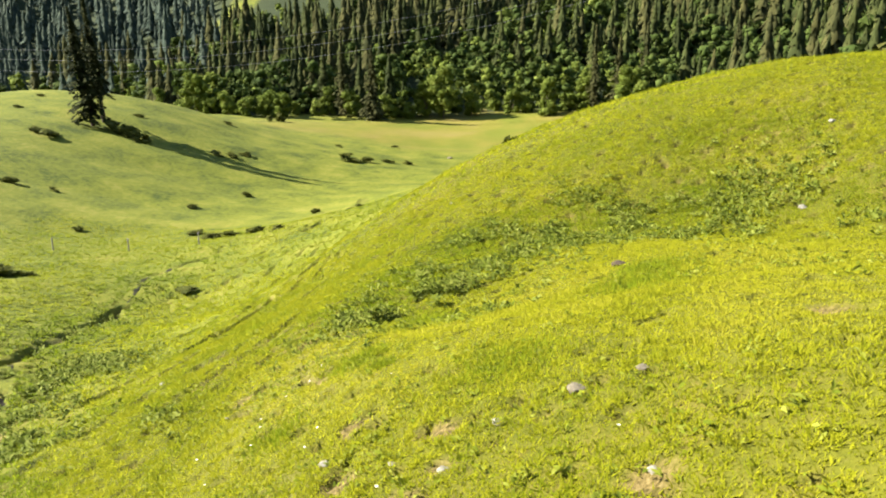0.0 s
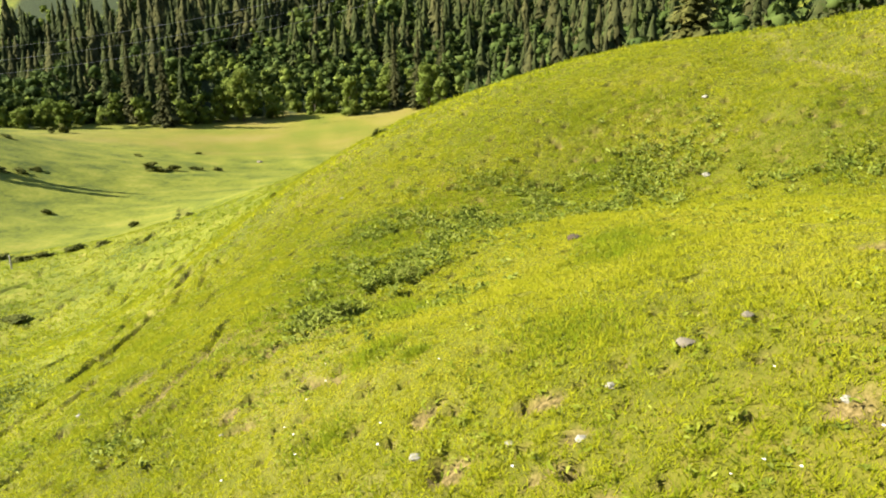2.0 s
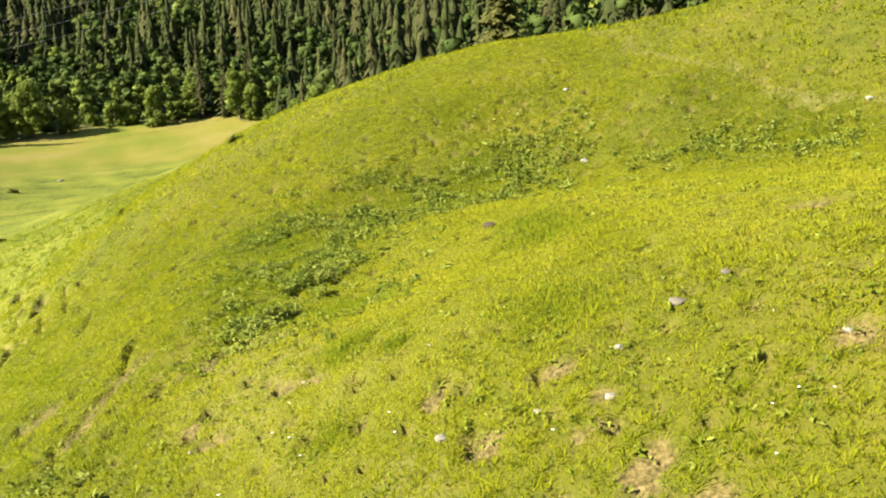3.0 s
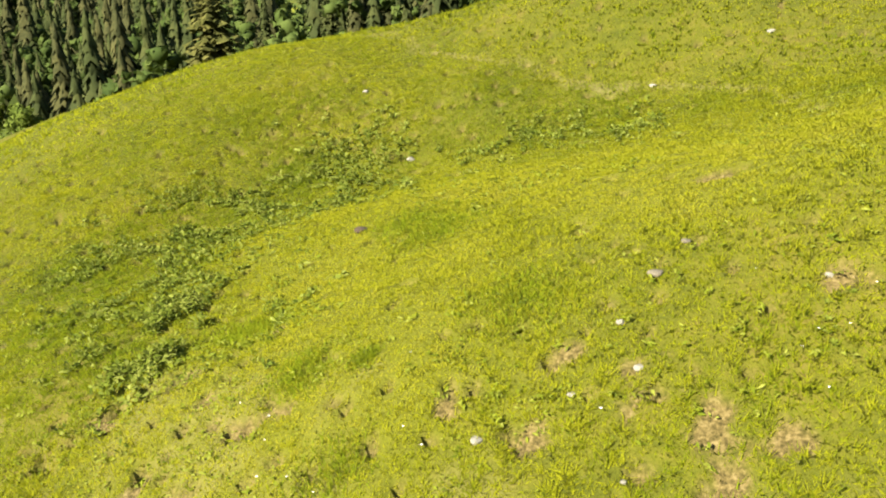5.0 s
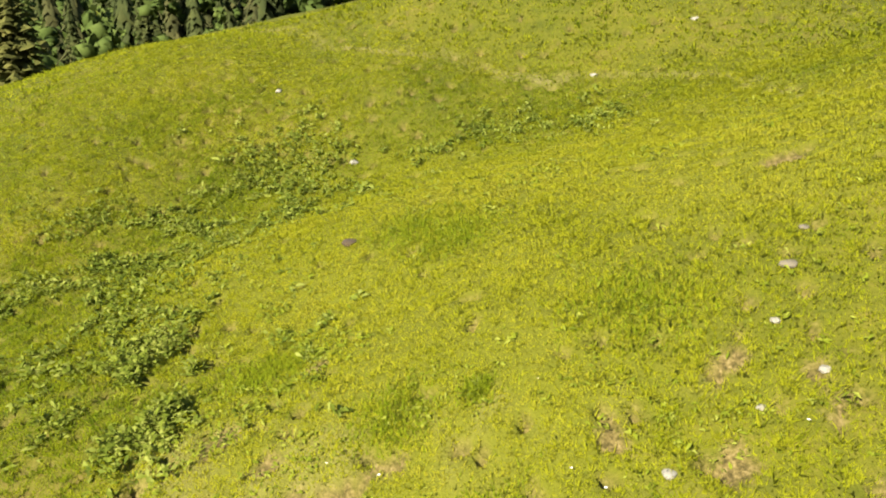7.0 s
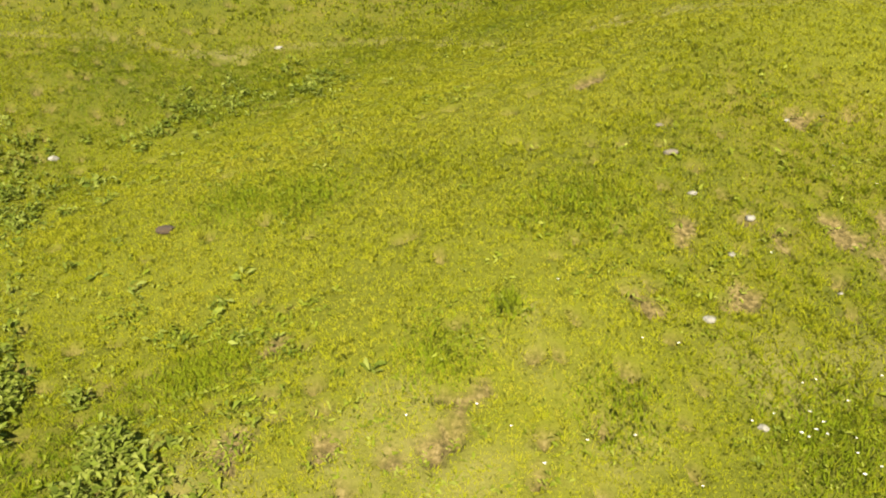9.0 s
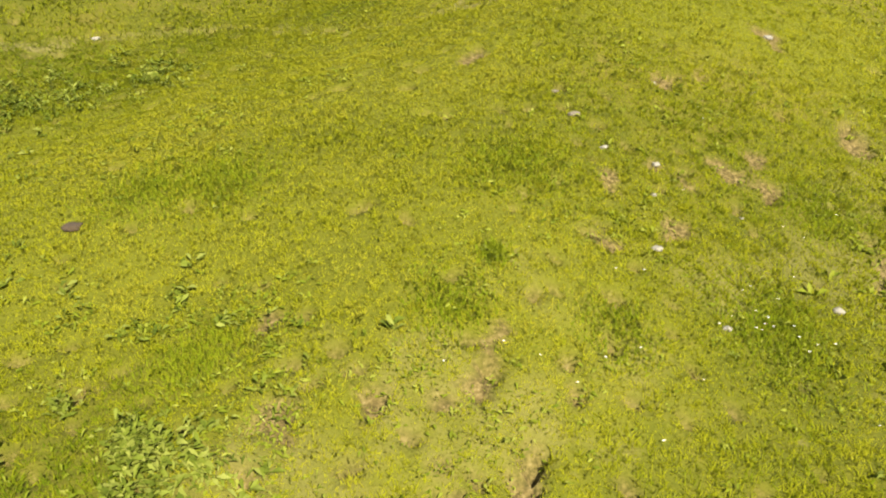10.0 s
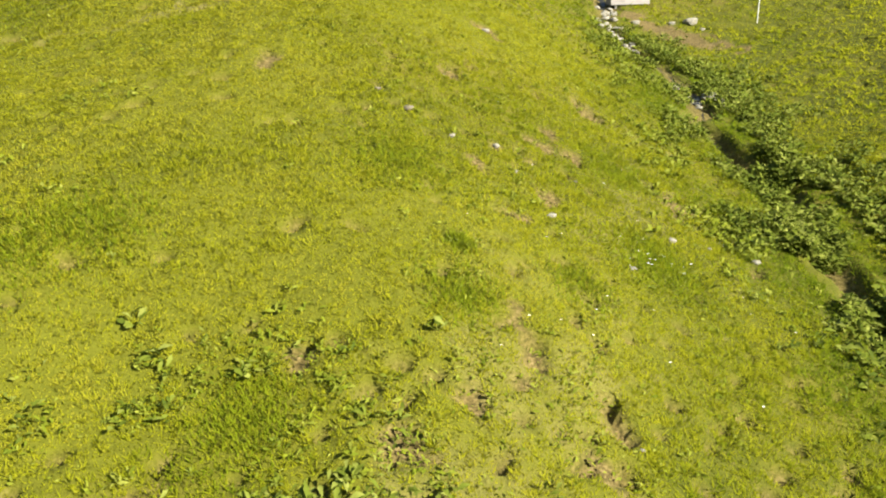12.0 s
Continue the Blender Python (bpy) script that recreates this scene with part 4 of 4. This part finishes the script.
for x, y, ln in ((-2.8, -13.0, 0.0),):
    stake(x, y, 0.95, 0.019, white_mat, "thin white electric fence stake in the grass", ln)
for x, y in ((-28.9, 56.0), (-23.6, 56.7), (-18.6, 57.6), (-34.0, 55.2)):
    stake(x, y, 0.95, 0.055, wood_mat, "grey wooden fence post on the valley pasture")

# ---- power line over the foot of the woods ----
for z0, z1, z2 in ((-12.2, -6.2, 2.4), (-9.6, -3.6, 5.0), (-7.2, -1.0, 7.6)):
    cu = bpy.data.curves.new("power_cable", "CURVE")
    cu.dimensions, cu.bevel_depth, cu.bevel_resolution = "3D", 0.03, 1
    sp = cu.splines.new("POLY")
    n = 40
    sp.points.add(n)
    for k in range(n + 1):
        u = k / n
        x = -150 + 260 * u
        q = (x + 68) / 97.5
        z = z0 + (z1 - z0) * q / 0.594 + ((z2 - z0) - (z1 - z0) / 0.594) * q * (q - 0.594) / 0.406
        sp.points[k].co = (x, 186 - 0.12 * (x + 68) * 0.5, z, 1)
    cu.materials.append(cable_mat)
    tagged(new("power_cable", cu), "thin grey power cable strung across the valley", "cable", "cables of the power line")


# ---- broad-leaved weeds ----
def leaf_geometry(length, width, lift, curl):
    """A broad leaf along +x with a bent midrib."""
    V, F = [], []
    for u, w in ((0.0, 0.2), (0.5, 1.0), (1.0, 0.12)):
        x, z = length * u, lift * length * u - curl * length * u * u
        V += [(x, -width * w / 2, z + 0.12 * width * w), (x, 0, z), (x, width * w / 2, z + 0.12 * width * w)]
    for k in range(2):
        a = 3 * k
        F += [(a, a + 3, a + 4, a + 1), (a + 1, a + 4, a + 5, a + 2)]
    return np.array(V), np.array(F)


leaf_kinds = [leaf_geometry(ln, w, lf, cu) for ln, w, lf, cu in ((0.19, 0.085, 1.0, 0.75), (0.15, 0.08, 1.3, 0.7), (0.21, 0.09, 0.7, 0.6), (0.13, 0.075, 1.6, 0.6))]
leaf_meshes = [mesh_from("leaf", V, F, weed_mat, True) for V, F in leaf_kinds]


def dock_plant(x, y, s, seed):
    r = random.Random(seed)
    plant = put("dock_plant", None, x, y, ground_z(x, y), r.uniform(0, 360), s)
    tagged(plant, "green broad-leaved dock plant in the pasture", "weed", "dock plants")
    for k in range(9):
        ob = new("leaf", leaf_meshes[r.randrange(4)])
        ob.parent = plant
        ob.matrix_basis = pose(0, 0, 0.01, r.uniform(-15, 15), 0, 40 * k + r.uniform(-15, 15)) @ Matrix.Diagonal((1, 1, 1, 1)) @ pose(0.02, 0, 0)
    return plant


# single plants: x, y, spread, how many
CLUMPS = [(0.8, 9.85, 0.55, 7), (1.1, 5.6, 0.5, 6), (1.35, 5.35, 0.4, 4), (4.1, 15.0, 0.5, 5), (3.6, 14.0, 0.4, 4), (-1.75, 5.3, 0.5, 6), (0.75, 10.35, 0.3, 3), (-3.85, 6.65, 0.35, 4),
          (-5.6, 8.2, 0.4, 5), (-6.4, 10.2, 0.4, 4), (7.7, 25.8, 0.5, 5), (1.15, 16.3, 0.6, 5), (-0.5, 16.1, 0.6, 6), (-1.0, 11.5, 0.12, 3), (6.4, 27.0, 0.4, 3), (-3.2, 9.2, 0.4, 4)]
r_w = random.Random(21)
count = 0
for cx, cy, sp_, n in CLUMPS:
    for k in range(n):
        count += 1
        dock_plant(cx + r_w.gauss(0, sp_ * 0.6), cy + r_w.gauss(0, sp_ * 0.6), r_w.uniform(0.28, 0.5), 500 + count)


def weed_bed(name, spots, label, mat, seed, per=7, size=(0.5, 1.1), rise=0.04):
    """Joined leaves of many plants too many to count."""
    r = np.random.default_rng(seed)
    px, py = spots
    pz = on_ground(px, py)
    Vs, Fs, base = [], [], 0
    for x, y, z in zip(px, py, pz):
        s = r.uniform(*size)
        for k in range(per):
            V, F = leaf_kinds[r.integers(4)]
            a, up, roll, q = r.uniform(0, 6.28), r.uniform(0.5, 1.4), r.normal(0, 0.45), r.uniform(0.75, 1.15)
            ca, sa = math.cos(a) * s * q, math.sin(a) * s * q
            vy, vz = V[:, 1] * math.cos(roll) - V[:, 2] * up * math.sin(roll), V[:, 1] * math.sin(roll) + V[:, 2] * up * math.cos(roll)
            Vs.append(np.stack([V[:, 0] * ca - vy * sa + x + r.normal(0, 0.05), V[:, 0] * sa + vy * ca + y + r.normal(0, 0.05), vz * s + z + 0.01 + rise * r.uniform() ** 1.5], 1))
            Fs.append(F + base)
            base += len(V)
    tagged(new(name, mesh_from(name, np.concatenate(Vs), np.concatenate(Fs), mat, True)), label, "weeds", kind="stuff")


def along(line, n, spread, seed):
    r = np.random.default_rng(seed)
    p = np.array(line)
    seg = r.integers(0, len(p) - 1, n)
    u = r.uniform(0, 1, n)[:, None]
    q = p[seg] * (1 - u) + p[seg + 1] * u + r.normal(0, 1, (n, 2)) * spread
    keep = fbm(q[:, 0], q[:, 1], 1.1, 2, 81.0) > -0.12
    return q[keep, 0], q[keep, 1]


weed_bed("weeds", along([(-1.6, 16.8), (0.1, 17.6), (0.6, 20.5), (1.4, 23.5), (4.0, 23.0), (5.3, 21.3), (6.8, 21.0), (9.1, 22.1), (8.9, 23.6)], 1700, 1.25, 1), "dense green dock weeds in the hollow", weed_mat, 2, 8, (0.4, 0.95), 0.16)
weed_bed("weeds", along([(-1.6, 17.2), (-0.9, 18.0), (-0.2, 17.2), (0.2, 18.6)], 230, 0.8, 11), "tall dark dock weeds below the terrace", weed_mat, 12, 11, (0.4, 0.9), 0.3)
weed_bed("weeds", along([(-1.2, 17.6), (0.0, 20.0), (0.5, 22.6), (2.4, 26.6), (4.4, 24.0), (4.2, 22.6)], 800, 0.9, 61), "low dock weeds on the slope of the hollow", weed_mat, 62, 6, (0.3, 0.8), 0.1)
weed_bed("weeds", along([(-5.6, 4.6), (-6.2, 5.6), (-6.9, 6.9)], 520, 0.42, 63), "rank dock leaves in the stream ditch", weed_mat, 64, 7, (0.5, 1.0), 0.35)
weed_bed("weeds", along([(0.4, 17.9), (-0.8, 17.0), (-1.9, 16.5), (-1.4, 17.6)], 420, 0.5, 23), "thick dock weeds at the foot of the slope", weed_mat, 24, 11, (0.4, 0.9), 0.28)
weed_bed("weeds", along([(6.8, 20.8), (8.6, 18.6), (10.8, 16.8), (11.6, 15.6), (11.9, 14.0), (11.0, 13.0)], 360, 0.7, 3), "green dock weeds along the hollow", weed_mat, 4, 8, (0.4, 0.95), 0.14)
sx, sy = along([(1.0, -9.0), (-0.8, -7.4), (-2.4, -5.2), (-3.5, -2.2), (-4.7, -0.2), (-5.9, 1.6), (-6.7, 3.8), (-7.6, 6.2), (-8.8, 9.0)], 2600, 1.0, 5)
bank = near_line(sx, sy, STREAM)[0] > 0.30
weed_bed("weeds", (sx[bank], sy[bank]), "lush broad-leaved weeds on the stream bank", weed_mat, 6, 7, (0.5, 1.1), 0.2)
sx, sy = along(STREAM[3:14], 3200, 0.8, 15)
bank = near_line(sx, sy, STREAM)[0] > 0.22
weed_bed("weeds", (sx[bank], sy[bank]), "lush weeds overhanging the stream ditch", weed_mat, 16, 6, (0.4, 1.0), 0.2)
sx, sy = along(STREAM[8:15], 1300, 0.36, 45)
weed_bed("weeds", (sx, sy), "dock leaves closing over the stream ditch", weed_mat, 46, 7, (0.5, 1.1), 0.35)
sx, sy = along([(-9, 12.5), (-12, 19), (-15.2, 26.5), (-15.5, 32), (-16.9, 40), (-18.7, 46.5)], 700, 1.3, 7)
weed_bed("weeds", (sx, sy), "rank weeds along the lower stream", weed_mat, 8, 7, (0.5, 1.1), 0.15)
weed_bed("weeds", along([(-14.0, 24.0), (-12.6, 25.0), (-11.4, 25.6), (-12.0, 22.5), (-12.2, 20.6), (-11.0, 17.4), (-9.6, 15.4)], 1100, 0.8, 71), "dense dock weeds on the wet ground by the stream", weed_mat, 72, 7, (0.45, 1.0), 0.15)
weed_bed("weeds", along([(0.7, 16.5), (-0.1, 15.4), (-0.6, 15.8), (-1.4, 15.2)], 420, 0.42, 75), "small leafy herbs in the trodden turf", herb_mat, 76, 6, (0.2, 0.5), 0.08)
weed_bed("weeds", along([(-6.3, 15.6), (-5.5, 14.8)], 60, 0.3, 73), "clump of dock weeds on the flank", weed_mat, 74, 7, (0.4, 0.9), 0.15)
weed_bed("weeds", along([(-2.4, 16.6), (-0.8, 15.3), (0.5, 16.3), (-0.4, 14.6)], 300, 0.75, 17), "leafy herbs on the lower terrace", herb_mat, 18, 6, (0.3, 0.65))
weed_bed("weeds", along([(2.9, -8.2), (1.2, -6.2), (0.0, -4.4), (-0.8, -1.8), (-1.8, 0.6), (-3.2, 2.6), (-4.2, 4.8), (-5.0, 6.6)], 2600, 0.8, 19), "leafy herbs on the bank above the stream", herb_mat, 20, 5, (0.3, 0.95), 0.09)
sx, sy = np.random.default_rng(29).uniform((-7.5, 7.5), (-0.6, 17), (2600, 2)).T
thick = (lower_terrace(sx, sy) > 0.15) & (fbm(sx, sy, 1.1, 3, 93.0) > -0.10)
weed_bed("weeds", (sx[thick], sy[thick]), "small trodden herbs in the lower turf", herb_mat, 30, 4, (0.15, 0.5), 0.05)
sx, sy = np.random.default_rng(9).uniform((-7, -3), (14, 32), (5200, 2)).T
thick = fbm(sx, sy, 2.2, 3, 91.0) - 0.18 * fine_turf(sx, sy) > 0.04
weed_bed("weeds", (sx[thick], sy[thick]), "scattered small herbs in the pasture", herb_mat, 10, 5, (0.2, 0.65), 0.07)

# lush darker tufts of grass: x, y, spread, blades
for cx, cy, sp_, n in ((-1.45, 12.5, 0.30, 1100), (-3.3, 8.3, 0.42, 1700), (-1.75, 5.4, 0.4, 1500), (3.7, 14.1, 0.5, 2000), (0.8, 9.9, 0.5, 1800), (-2.6, 10.6, 0.3, 900), (4.2, 15.2, 0.5, 1500), (-1.0, 11.5, 0.12, 500), (8.2, 26.5, 0.8, 2200), (-0.2, 15.5, 0.35, 1300)):
    px, py = rng.normal(cx, sp_, n), rng.normal(cy, sp_, n)
    v, fc = blades(px, py, 0.11, 0.016, 25.0, 75.0)
    tagged(new("grass_tuft", mesh_from("grass_tuft", v, fc, lush_mat)), "lush darker green tuft of grass", "grass", kind="stuff")


# ---- white flowers ----
def daisy_parts():
    bm = bmesh.new()
    for k in range(7):
        a = 6.2832 * k / 7
        c, s = math.cos(a), math.sin(a)
        q = [bm.verts.new((c * 0.006 - s * w * 0.008 + c * d, s * 0.006 + c * w * 0.008 + s * d, 0.16 + h)) for w, d, h in ((-1, 0.004, 0), (1, 0.004, 0), (1, 0.026, 0.004), (-1, 0.026, 0.004))]
        bm.faces.new(q)
    head = bpy.data.meshes.new("flower_head")
    bm.to_mesh(head)
    bm.free()
    head.materials.append(petal_mat)
    bm = bmesh.new()
    limb(bm, (0, 0, -0.02), (0.01, 0, 0.16), 0.004, 0.003, 4)
    stem = bpy.data.meshes.new("stem")
    bm.to_mesh(stem)
    bm.free()
    stem.materials.append(weed_mat)
    bm = bmesh.new()
    limb(bm, (0, 0, 0.158), (0, 0, 0.168), 0.010, 0.006, 6)
    centre = bpy.data.meshes.new("flower_centre")
    bm.to_mesh(centre)
    bm.free()
    centre.materials.append(pollen_mat)
    return head, stem, centre


head, stem, centre = daisy_parts()
r_f = random.Random(31)
for cx, cy, sp_, n in ((-3.3, 8.3, 0.4, 16), (-2.4, 9.6, 0.7, 5), (-2.0, 6.2, 1.2, 6), (0.6, 6.4, 0.9, 3), (-3.4, 11.0, 1.2, 5), (-2.8, 12.6, 0.8, 3), (1.6, 4.8, 0.8, 4), (-4.6, 7.4, 0.8, 4)):
    for k in range(n):
        x, y = r_f.gauss(cx, sp_), r_f.gauss(cy, sp_)
        fl = put("daisy", None, x, y, ground_z(x, y), r_f.uniform(0, 360), r_f.uniform(0.4, 0.65))
        tagged(fl, "small white flower on a thin green stem", "flower", "white flowers in the grass")
        for nm, me in (("flower_head", head), ("stem", stem)):
            ob = new(nm, me)
            ob.parent = fl
            if nm == "flower_head":
                new("flower_centre", centre).parent = ob
